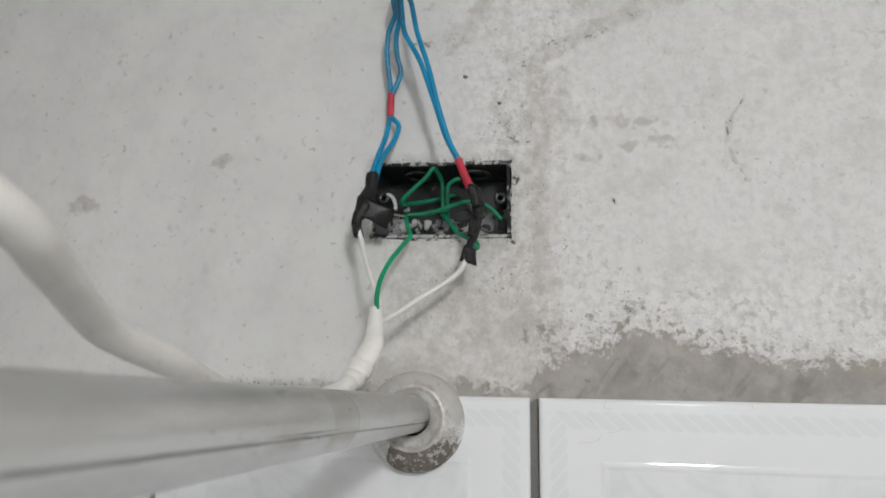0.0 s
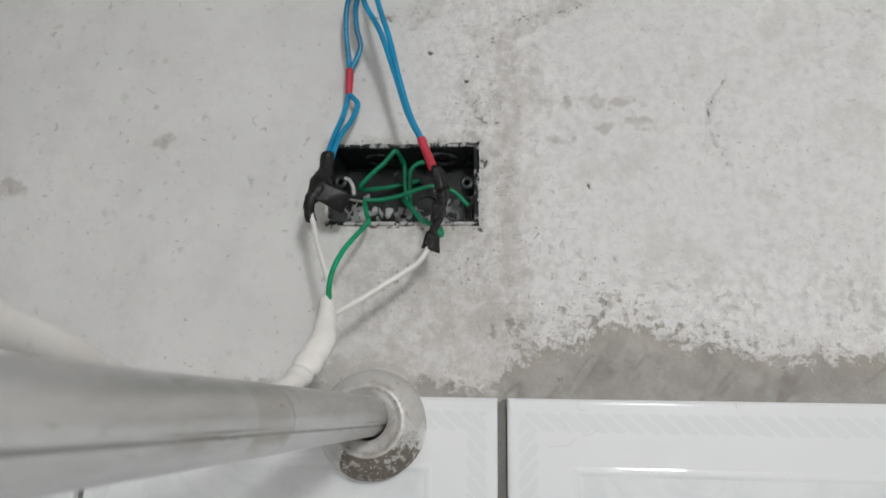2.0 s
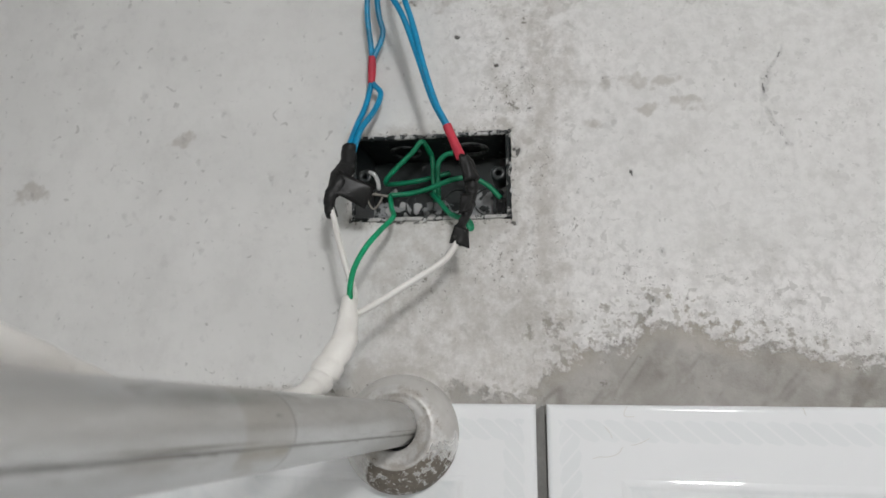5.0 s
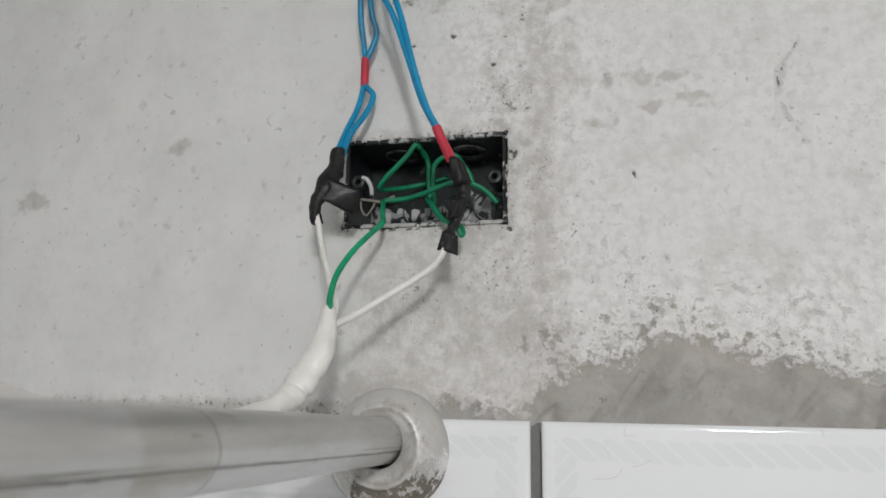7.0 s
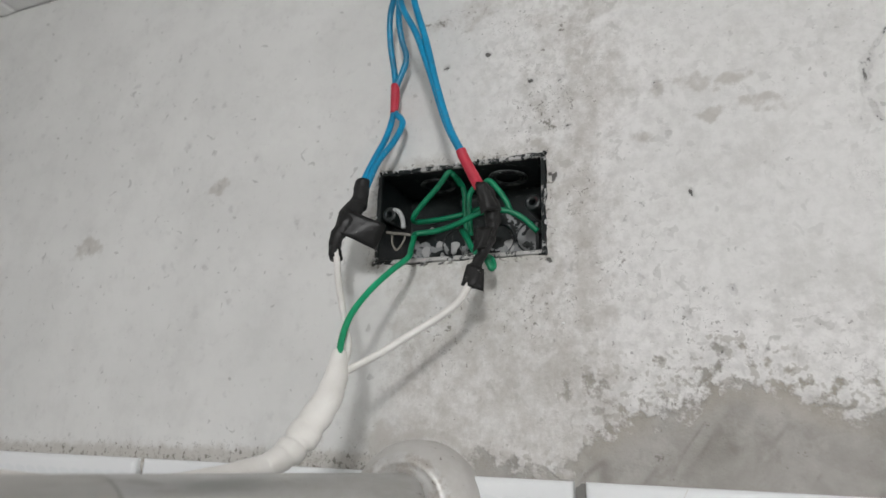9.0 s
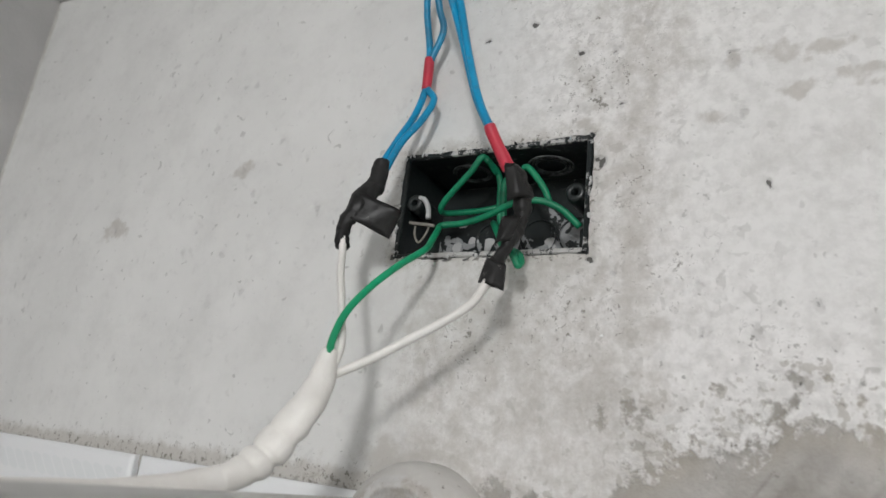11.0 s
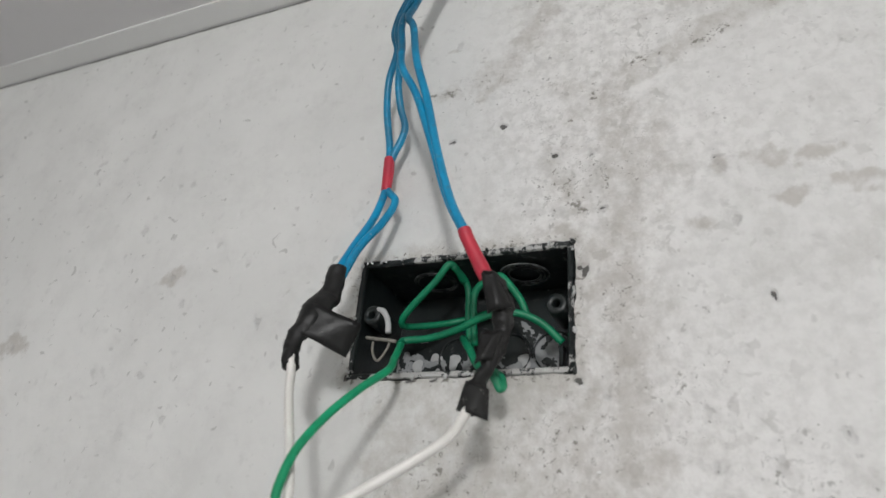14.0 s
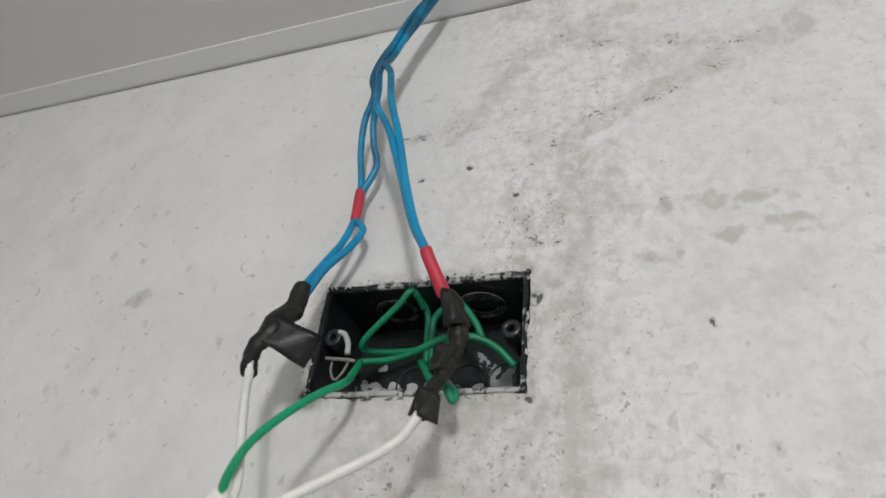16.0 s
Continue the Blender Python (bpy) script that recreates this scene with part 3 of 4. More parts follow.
def wall_fields(x, z):
    edge = 0.008 + 0.02 * (fbm(x * 0 + 0.3, z, 0.05, 11) - 0.5)
    rough = smooth(x + 0.05 * (fbm(x, z, 0.07, 3) - 0.5), edge - 0.045, edge + 0.05)
    rough = np.maximum(rough, 0.9 * smooth(2.125 - z, 0, 0.05) * smooth(x, -0.075, -0.02))
    rough = rough * (1 - 0.5 * smooth(x + 0.06 * (fbm(x, z, 0.05, 5) - 0.5), 0.085, 0.15) * smooth(z, 2.085, 2.12))
    cement = np.interp(x, CEMENT_X, CEMENT_Z) - z
    for px, pz, r in BARE_SPOTS:
        cement = np.maximum(cement, r / 1000 - np.hypot(x - px, z - pz) - 0.0036)
    pit_shade = np.zeros_like(x)
    x_true, z_true = x, z
    x = x + 0.008 * (fbm(x_true, z_true, 0.008, 81, 3) - 0.5)
    z = z + 0.008 * (fbm(x_true, z_true, 0.008, 91, 3) - 0.5)
    for px, pz, r in KNOCKS_SMOOTH:
        pit_shade = np.maximum(pit_shade, 0.72 * np.clip(1.3 - np.hypot(x - px, (z - pz)) / (r / 1200), 0, 1))
    for px, pz, r in KNOCKS_ROUGH:
        pit_shade = np.maximum(pit_shade, 0.78 * np.clip(1.3 - np.hypot((x - px) * 1.2, (z - pz) * 0.9) / (r / 1250), 0, 1))
    x, z = x_true, z_true
    nx, nz = x + 0.0034 * (fbm(x, z, 0.0035, 191, 2) - 0.5), z + 0.0034 * (fbm(x, z, 0.0035, 201, 2) - 0.5)
    for px, pz, rx, rz in CRISP:
        pit_shade = np.maximum(pit_shade, 1.15 * np.clip(1.75 - np.hypot((nx - px) / rx, (nz - pz) / rz) * 1000, 0, 1))
    # the crack with crumbled beads along it
    crack_x = np.interp(z, CRACK_Z, CRACK_X) + 0.004 * (fbm(x, z, 0.012, 71) - 0.5)
    inside = smooth(z, 2.177, 2.183) * smooth(z, 2.262, 2.246)
    pit_shade = np.maximum(pit_shade, 0.84 * inside * np.clip(1.25 - np.abs(x - crack_x) / (0.0021 + 0.0030 * np.exp(-((z - 2.226) / 0.008) ** 2)), 0, 1) * smooth(fbm(x, z, 0.010, 72), 0.40, 0.56))
    grime_shade = np.zeros_like(x)
    wx, wz = x + 0.036 * (fbm(x, z, 0.014, 101) - 0.5), z + 0.020 * (fbm(x, z, 0.010, 111) - 0.5)
    for px, pz, rx, rz in SMEARS:
        k = min(1.0, rx / 14)
        off = np.hypot((x + k * (wx - x) - px) / rx, (z + k * (wz - z) - pz) / rz)
        grime_shade = np.maximum(grime_shade, np.clip(1.3 - off * 1000, 0, 0.72))
    # dirty handling round the box and up the feed
    gap = np.hypot(np.maximum(np.maximum(BOX_X[0] - x, x - BOX_X[1]), 0), np.maximum(np.maximum(BOX_Z[0] - z, z - BOX_Z[1]), 0))
    grime_shade = np.maximum(grime_shade, 0.55 * smooth(gap, 0.016, 0.002))
    grime_shade = np.maximum(grime_shade, 0.5 * np.exp(-((x - 0.075) / 0.012) ** 2) * smooth(z, 2.10, 2.14) * smooth(z, 2.23, 2.2))
    for line, half in BANDS:
        cx, cz = x + 0.020 * (fbm(x, z, 0.020, 161) - 0.5), z + 0.020 * (fbm(x, z, 0.020, 171) - 0.5)
        for (ax, az), (ex, ez) in zip(line, line[1:]):
            dx, dz = ex - ax, ez - az
            t = np.clip(((cx - ax) * dx + (cz - az) * dz) / (dx * dx + dz * dz), 0, 1)
            off = np.hypot(cx - ax - t * dx, cz - az - t * dz)
            grime_shade = np.maximum(grime_shade, 0.54 * smooth(off, half / 1000 + 0.003, half / 1000 - 0.006))
    grime_shade = np.maximum(grime_shade, 0.5 * np.exp(-((x + 0.03) / 0.05) ** 2) * smooth(z, 2.075, 2.03))
    # darker ring on the wall round the plate
    round_plate = np.hypot(x + 0.0195, z - 1.9962)
    grime_shade = np.maximum(grime_shade, 0.75 * np.exp(-((round_plate - 0.041) / 0.006) ** 2) * smooth(z, 2.012, 2.022))
    # darker strip up the left corner
    grime_shade = np.maximum(grime_shade, 0.7 * smooth(x, LEFT + 0.010, LEFT + 0.002))
    grime_shade = np.maximum(grime_shade, 1.15 * smooth(z, 2.034, 2.017) * smooth(x, 0.005, -0.03))
    # dirt left of the plate, with the cable sheath's shadow painted in
    grime_shade = np.maximum(grime_shade, 0.9 * np.exp(-((x + 0.048) / 0.014) ** 2 - ((z - 2.030) / 0.018) ** 2))
    grime_shade = np.maximum(grime_shade, 0.9 * smooth(z, 2.0195, 2.0155))
    band_x = 0.075 + 0.25 * np.maximum(z - 2.2, 0)
    grime_shade = np.maximum(grime_shade, 0.60 * np.exp(-((x - band_x) / 0.020) ** 2) * smooth(z, 2.06, 2.10) * smooth(z, 2.32, 2.24))
    worn = smooth(x + 0.03 * (fbm(x, z, 0.03, 121) - 0.5), 0.098, 0.082) * smooth(x, -0.070, -0.030)
    grime_shade = np.maximum(grime_shade, 0.54 * worn * smooth(z, 2.225, 2.195))
    mould = smooth(z, 2.044, 2.016) * smooth(x, 0.0, -0.06) * (1 - 0.1 * smooth(x, -0.10, -0.18)) + 0.5 * smooth(z, 2.09, 2.05) * smooth(x, 0.05, 0.1)
    bx, bz = x + 0.012 * (fbm(x, z, 0.014, 131) - 0.5), z + 0.012 * (fbm(x, z, 0.014, 141) - 0.5)
    broken = smooth(fbm(x, z, 0.018, 151, 3), 0.42, 0.62)
    for seam in SCARS:
        for (ax, az), (ex, ez) in zip(seam, seam[1:]):
            dx, dz = ex - ax, ez - az
            t = np.clip(((bx - ax) * dx + (bz - az) * dz) / (dx * dx + dz * dz), 0, 1)
            off = np.hypot(bx - ax - t * dx, bz - az - t * dz)
            mould = np.maximum(mould, 1.1 * broken * np.exp(-(off / 0.0050) ** 2))
            grime_shade = np.maximum(grime_shade, 0.44 * np.exp(-(off / 0.011) ** 2))
    for px, pz, rx, rz, much in ((.062, 2.238, .042, .026, .72), (.055, 2.285, .03, .02, .5), (.030, 2.300, .05, .012, .5), (.110, 2.360, .06, .03, .55), (.045, 2.105, .045, .030, .70), (.085, 2.125, .045, .030, .6), (.005, 2.315, .03, .02, .6), (.075, 2.170, .012, .045, .75), (-.005, 2.095, .04, .03, .7),
                                 (.12, 2.33, .05, .03, .5), (-.068, 2.190, .010, .02, .6), (.13, 2.10, .04, .02, .5)):
        mould = np.maximum(mould, much * np.exp(-((x - px) / rx) ** 2 - ((z - pz) / rz) ** 2))
    mould = np.maximum(mould, 0.85 * smooth(gap, 0.011, 0.001))
    # shadow line of the gap under the ceiling trim, painted on the wall
    pit_shade = np.maximum(pit_shade, 1.3 * smooth(z, ceiling_z(x) - 0.0012, ceiling_z(x) + 0.0006) * smooth(fbm(x, z * 0, 0.03, 181, 2), 0.15, 0.45))
    return rough, cement, pit_shade, grime_shade, np.minimum(mould, 1.1)


def build_wall():
    step = 0.00125
    xs = np.arange(LEFT, 0.601, step)
    zs = np.arange(2.008, 2.481, step)
    # grid lines on the opening's edges
    for edge in BOX_X:
        xs[np.abs(xs - edge).argmin()] = edge
    for edge in BOX_Z:
        zs[np.abs(zs - edge).argmin()] = edge
    gx, gz = np.meshgrid(xs, zs)
    x, z = gx.ravel(), gz.ravel()
    rough, cement, pit_shade, grime_shade, mould = wall_fields(x, z)
    y = 0.0010 * (fbm(x, z, 0.12, 21) - 0.5) + rough * 0.0012 * (fbm(x, z, 0.02, 31) - 0.5) + 0.0004 * (fbm(x, z, 0.006, 41) - 0.5)
    y = y + 0.0014 * smooth(cement, -0.003, 0.003) + 0.0008 * np.clip(pit_shade, 0, 1)
    gap = np.hypot(np.maximum(np.maximum(BOX_X[0] - x, x - BOX_X[1]), 0), np.maximum(np.maximum(BOX_Z[0] - z, z - BOX_Z[1]), 0))
    y = y + 0.0016 * smooth(gap, 0.005, 0.0) * fbm(x, z, 0.008, 51)
    ring = (gap < 0.0001)
    wob = 0.0022 * (fbm(x, z, 0.009, 61) - 0.5)
    x = x + np.where(ring & (np.abs(x - BOX_X[0]) < 1e-6), wob - 0.0005, 0) + np.where(ring & (np.abs(x - BOX_X[1]) < 1e-6), wob + 0.0005, 0)
    z = z + np.where(ring & (np.abs(z - BOX_Z[0]) < 1e-6), wob - 0.0005, 0) + np.where(ring & (np.abs(z - BOX_Z[1]) < 1e-6), wob + 0.0008, 0)
    z = z + BOX_LEAN * (x + 0.003) * smooth(gap, 0.025, 0.002)
    nx, nz = len(xs), len(zs)
    verts = np.stack([x, y, z], 1)
    faces = []
    mx, mz = (xs[:-1] + xs[1:]) / 2, (zs[:-1] + zs[1:]) / 2
    for j in range(nz - 1):
        row = BOX_Z[0] < mz[j] < BOX_Z[1]
        for i in range(nx - 1):
            if row and BOX_X[0] < mx[i] < BOX_X[1]:
                continue
            a = j * nx + i
            faces.append((a, a + 1, a + nx + 1, a + nx))
    wall = mesh_object("wall_back", verts, faces, PLASTER, smooth=True)
    for key, values in (("rough", rough), ("cement", cement), ("pit_shade", pit_shade), ("grime_shade", grime_shade), ("mould", mould)):
        wall.data.attributes.new(key, "FLOAT", "POINT").data.foreach_set("value", values.astype(np.float32))
    tagged(wall, "worn white plaster wall with bare cement above tiles", "wall", kind="structure")
    # the masonry behind: four blocks round the box, and the tile bed below
    bm = bmesh.new()
    x0, x1, top = LEFT - 0.1, RIGHT + 0.1, 2.60
    add_box(bm, (x0, 0.004, 0), (x1, 0.14, 2.0085))
    add_box(bm, (x0, 0.006, 2.0085), (x1, 0.14, BOX_Z[0] - 0.002))
    add_box(bm, (x0, 0.006, BOX_Z[1] + 0.002), (x1, 0.14, top))
    add_box(bm, (x0, 0.006, BOX_Z[0] - 0.002), (BOX_X[0] - 0.002, 0.14, BOX_Z[1] + 0.002))
    add_box(bm, (BOX_X[1] + 0.002, 0.006, BOX_Z[0] - 0.002), (x1, 0.14, BOX_Z[1] + 0.002))
    add_box(bm, (BOX_X[0] - 0.002, 0.06, BOX_Z[0] - 0.002), (BOX_X[1] + 0.002, 0.14, BOX_Z[1] + 0.002))
    add_box(bm, (0.600, 0.0, 2.0085), (x1, 0.006, top))
    part("masonry", bm, GROUT, wall)
    return wall


WALL = build_wall()


def plain_wall(name, low, high, label, material=PLAIN):
    bm = bmesh.new()
    add_box(bm, low, high)
    return tagged(part(name, bm, material), label, "wall", kind="structure")


plain_wall("wall_left", (LEFT - 0.1, FRONT, FOOT), (LEFT, 0.004, 2.6), "grey-white plaster side wall")
# unseen walls and floor, place and whiteness assumed, to fill in bounced light
plain_wall("bounce_wall_right", (RIGHT, FRONT, FOOT), (RIGHT + 0.1, 0.0, 2.6), "unseen white side wall added to bounce light", WHITE_BOUNCE)
plain_wall("bounce_wall_front", (LEFT - 0.1, FRONT - 0.1, FOOT), (RIGHT + 0.1, FRONT, 2.6), "unseen white wall facing the tiles, added to bounce light", WHITE_BOUNCE)
plain_wall("floor", (LEFT - 0.1, FRONT - 0.1, FOOT - 0.1), (RIGHT + 0.1, 0.14, FOOT), "unseen pale floor added to bounce light", WHITE_BOUNCE)


# ---- ceiling and trim ----
def build_ceiling():
    bm = bmesh.new()
    profile = [(0.004, 0.0008)]
    seam = -0.129
    while seam > FRONT:
        profile += [(seam + 0.0022, 0.0008), (seam + 0.001, 0.0070), (seam - 0.001, 0.0070), (seam - 0.0022, 0.0008)]
        seam -= 0.1
    profile.append((FRONT, 0.0008))
    rows = []
    for x in (LEFT, RIGHT):
        rows.append([bm.verts.new((x, y, ceiling_z(x) + dz)) for y, dz in profile])
    for a, b, c, d in zip(rows[0], rows[0][1:], rows[1][1:], rows[1]):
        bm.faces.new((a, b, c, d))
    tops = [bm.verts.new((x, y, 2.60)) for x, y in ((LEFT, 0.004), (LEFT, FRONT), (RIGHT, FRONT), (RIGHT, 0.004))]
    bm.faces.new(tops)
    return tagged(part("ceiling", bm, PVC), "pale grey PVC strip ceiling", "ceiling", kind="structure")


def trim_run(name, section, ends, label):
    """A ceiling trim: its section (offset from the wall, height) drawn along a line between two places of (x, y, z)."""
    bm = bmesh.new()
    rings = []
    for place, out in ends:
        rings.append([bm.verts.new(Vector(place) + Vector(out) * d + Vector((0, 0, h))) for d, h in section])
    n = len(section)
    for i in range(n):
        j = (i + 1) % n
        bm.faces.new((rings[0][i], rings[0][j], rings[1][j], rings[1][i]))
    bm.faces.new(rings[0])
    bm.faces.new(list(reversed(rings[1])))
    return tagged(part(name, bm, PVC_TRIM), label, "trim", kind="structure")


build_ceiling()
trim_run("trim", [(0.0024, 0.0), (0.0212, 0.0), (0.0216, 0.0003), (0.0218, 0.0010), (0.0218, 0.02), (0.0024, 0.02)],
         [((LEFT + 0.037, 0, ceiling_z(LEFT + 0.037)), (0, -1, 0)), ((RIGHT, 0, ceiling_z(RIGHT)), (0, -1, 0))], "white PVC ceiling trim along the worn wall")
trim_run("trim", [(0.0, 0.004), (0.006, -0.001), (0.018, -0.004), (0.030, -0.003), (0.037, 0.001), (0.038, 0.004), (0.038, 0.02), (0.0, 0.02)],
         [((LEFT, -0.001, ceiling_z(LEFT) + 0.0005), (1, 0, 0)), ((LEFT, FRONT, ceiling_z(LEFT) + 0.0005), (1, 0, 0))], "white rounded PVC ceiling trim")


# ---- the socket box ----
def build_box():
    cx, cz = sum(BOX_X) / 2 - 0.0006, sum(BOX_Z) / 2 + 0.0007
    box = empty("junction_box", (cx, 0.0, cz), "black plastic wall box, open, smeared with plaster", "electrical box")
    w, h, depth, wall = (BOX_X[1] - BOX_X[0]) / 2 + 0.0006, (BOX_Z[1] - BOX_Z[0]) / 2 + 0.0007, 0.045, 0.0028
    bm = bmesh.new()

    def ring(hw, hz, y):
        return [bm.verts.new((cx + sx * hw, y, cz + sz * hz + BOX_LEAN * sx * hw)) for sx, sz in ((-1, -1), (1, -1), (1, 1), (-1, 1))]

    loops = [ring(w, h, depth + 0.002), ring(w, h, 0.0018), ring(w - 0.0006, h - 0.0006, 0.0010), ring(w - wall, h - wall, 0.0014),
             ring(w - wall - 0.0006, h - wall - 0.0006, 0.0025), ring(w - wall - 0.002, h - wall - 0.002, depth)]
    for a, b in zip(loops, loops[1:]):
        for k in range(4):
            bm.faces.new((a[k], a[(k + 1) % 4], b[(k + 1) % 4], b[k]))
    bm.faces.new(loops[-1])
    bm.faces.new(list(reversed(loops[0])))
    shell = under(part("shell", bm, BOX), box)
    # screw ears
    for x, z in ((-0.0525, 2.1775), (0.0455, 2.1740)):
        v, f = lathe([(0.0019, 0.012), (0.0019, 0.0002), (0.0024, -0.0004), (0.0046, -0.0004), (0.0052, 0.0004), (0.0052, 0.020)], 28)
        v = [(a + x, b + 0.003, c + z) for a, b, c in v]
        under(mesh_object("screw_ear", v, f, BOX, None, "black screw boss with an open hole", True), box)
    # round knock-outs pressed into roof and back
    for x, y, rr in ((-0.026, 0.022, 0.0115), (-0.026, 0.022, 0.0098), (0.024, 0.022, 0.0125), (0.024, 0.022, 0.0105), (0.024, 0.022, 0.0085)):
        line = [Vector((x + rr * math.cos(a), y + rr * math.sin(a), BOX_Z[1] - 0.0045 + BOX_LEAN * (x + rr * math.cos(a)))) for a in np.linspace(0, 2 * math.pi, 33)]
        v, f = sweep(line, lambda s: 0.0006, 6, caps=False)
        under(mesh_object("knockout_ring", v, f, RING_GLINT, None, "", True), box)
    for x in (-0.020, 0.010, 0.034):
        line = [Vector((x + 0.011 * math.cos(a), depth - 0.0004, 2.166 + 0.011 * math.sin(a))) for a in np.linspace(0, 2 * math.pi, 33)]
        v, f = sweep(line, lambda s: 0.0007, 6, caps=False)
        under(mesh_object("knockout_ring", v, f, BOX, None, "", True), box)
    bm = bmesh.new()
    add_box(bm, (0.0385, depth - 0.010, BOX_Z[0] + 0.0045), (0.0405, depth + 0.001, 2.1655))
    add_box(bm, (0.0455, depth - 0.010, BOX_Z[0] + 0.0045), (0.0475, depth + 0.001, 2.1655))
    add_box(bm, (0.0405, depth - 0.004, BOX_Z[0] + 0.0045), (0.0455, depth + 0.001, 2.1640))
    under(part("corner_post", bm, BOX), box)
    # dried paint on the back and the floor of the box
    rng = random.Random(5)
    for x, z, r in ((-0.044, 2.162, 0.0045), (-0.033, 2.167, 0.0034), (-0.031, 2.158, 0.0026), (-0.022, 2.164, 0.0046), (-0.012, 2.157, 0.0038),
                    (0.018, 2.162, 0.0042), (-0.041, 2.178, 0.0030), (0.008, 2.152, 0.0040)):
        bm = bmesh.new()
        rim = []
        for k in range(14):
            a = 2 * math.pi * k / 14
            q = r * (0.85 + 0.22 * math.sin(2 * a + 900 * x) + 0.15 * math.sin(3 * a + 700 * z) + rng.uniform(-0.06, 0.06))
            rim.append(bm.verts.new((x + q * math.cos(a), depth - 0.0004, z + q * math.sin(a))))
        hub = bm.verts.new((x, depth - 0.0014, z))
        for k in range(14):
            bm.faces.new((rim[k], rim[(k + 1) % 14], hub))
        under(part("paint_spot", bm, SPATTER, None, "pale dried paint blob", True), box)
    # ragged plaster lip on the rim
    for k in range(30):
        side = rng.randrange(4)
        u = rng.uniform(-1, 1)
        x, z = ((cx + u * w, BOX_Z[side]) if side < 2 else (BOX_X[side - 2], cz + u * h))
        z += BOX_LEAN * (x - cx)
        bm = bmesh.new()
        size = rng.uniform(0.0007, 0.0015)
        m = Matrix.Translation((x, -0.0001, z)) @ Euler((rng.uniform(0, 6), rng.uniform(0, 6), rng.uniform(0, 6))).to_matrix().to_4x4() @ Matrix.Diagonal((size * rng.uniform(1, 1.6), size * 0.6, size, 1))
        bmesh.ops.create_icosphere(bm, subdivisions=1, radius=1, matrix=m)
        under(part("plaster_crumb", bm, SPATTER if rng.random() < 0.8 else BOX), box)
    return box


build_box()


# ---- supply wires ----
def build_feed():
    feed = empty("supply_wires", (0.004, -0.030, ceiling_z(0.0)), "blue insulated supply wires hanging from the ceiling, joined with red tape", "electrical wires")
    r = 0.0021
    common = [(0.0045, -0.0284, 2.4493), (-0.0044, -0.0282, 2.4326), (-0.0175, -0.0320, 2.3979), (-0.0305, -0.0345, 2.3605)]

    def strand(phase, tail, label=""):
        head = []
        for i, p in enumerate(common):
            a = phase + i * 1.1
            head.append(Vector(p) + Vector((math.cos(a) * 0.0034, math.sin(a) * 0.0026, 0)))
        under(tube("wire", head + [Vector(q) for q in tail], r, BLUE, None, label), feed)

    strand(0.0, [(-.0392, -.0350, 2.3381), (-.0385, -.0305, 2.3269), (-.0455, -.0239, 2.3127), (-.0470, -.0189, 2.2937), (-.0452, -.0140, 2.2727), (-.0446, -.0130, 2.2610), (-.0448, -.0124, 2.2450),
                 (-.0468, -.0168, 2.2246), (-.0509, -.0243, 2.2050), (-.0545, -.0345, 2.1808)])
    strand(1.6, [(-.0365, -.0364, 2.3387), (-.0346, -.0328, 2.3220), (-.0384, -.0247, 2.3076), (-.0383, -.0188, 2.2942), (-.0361, -.0151, 2.2804), (-.0438, -.0132, 2.2610), (-.0442, -.0124, 2.2450),
                 (-.0368, -.0145, 2.2338), (-.0398, -.0198, 2.2179), (-.0469, -.0262, 2.2018), (-.0502, -.0334, 2.1810)])
    strand(3.2, [(-.0274, -.0412, 2.3400), (-.0221, -.0432, 2.3281), (-.0163, -.0455, 2.3001), (-.0066, -.0467, 2.2686), (.0015, -.0457, 2.2353), (.0099, -.0450, 2.2074), (.0180, -.0442, 2.1900), (.0250, -.0342, 2.1720)])
    strand(4.8, [(-.0318, -.0400, 2.3383), (-.0303, -.0394, 2.3205), (-.0268, -.0420, 2.3014), (-.0136, -.0454, 2.2747), (-.0025, -.0442, 2.2418), (.0072, -.0432, 2.2110), (.0174, -.0436, 2.1900), (.0245, -.0338, 2.1720)])
    sleeve = sweep(glide([(-.0443, -.0138, 2.2640), (-.0444, -.0128, 2.2540), (-.0446, -.0124, 2.2430)], 8), lambda s: 0.0031 - 0.0003 * abs(2 * s - 0.8), 14, lambda s: 1.0)
    under(mesh_object("red_tape_band", *sleeve, RED, None, "faded red insulating tape", True), feed)
    sleeve = sweep(glide([(.0170, -.0441, 2.1920), (.0184, -.0432, 2.1880), (.0216, -.0388, 2.1800), (.0248, -.0340, 2.1722)], 8), lambda s: 0.0029 + 0.0004 * s + 0.0001 * math.sin(9 * s), 14)
    under(mesh_object("red_tape_band", *sleeve, RED, None, "bright red insulating tape", True), feed)
    # dark bush where the wires leave the ceiling
    v, f = lathe([(0.0065, -0.006), (0.0100, -0.005), (0.0110, 0.0), (0.0105, 0.004), (0.0065, 0.004), (0.0065, -0.006)], 24)
    v = [(x + 0.007, z - 0.034, y + ceiling_z(0.0) + 0.004) for x, y, z in v]
    bush = mesh_object("cable_bush", v, f, TAPE, None, "black bush round the wires in the ceiling", True)
    tagged(bush, category="cable bush")
    return feed


build_feed()


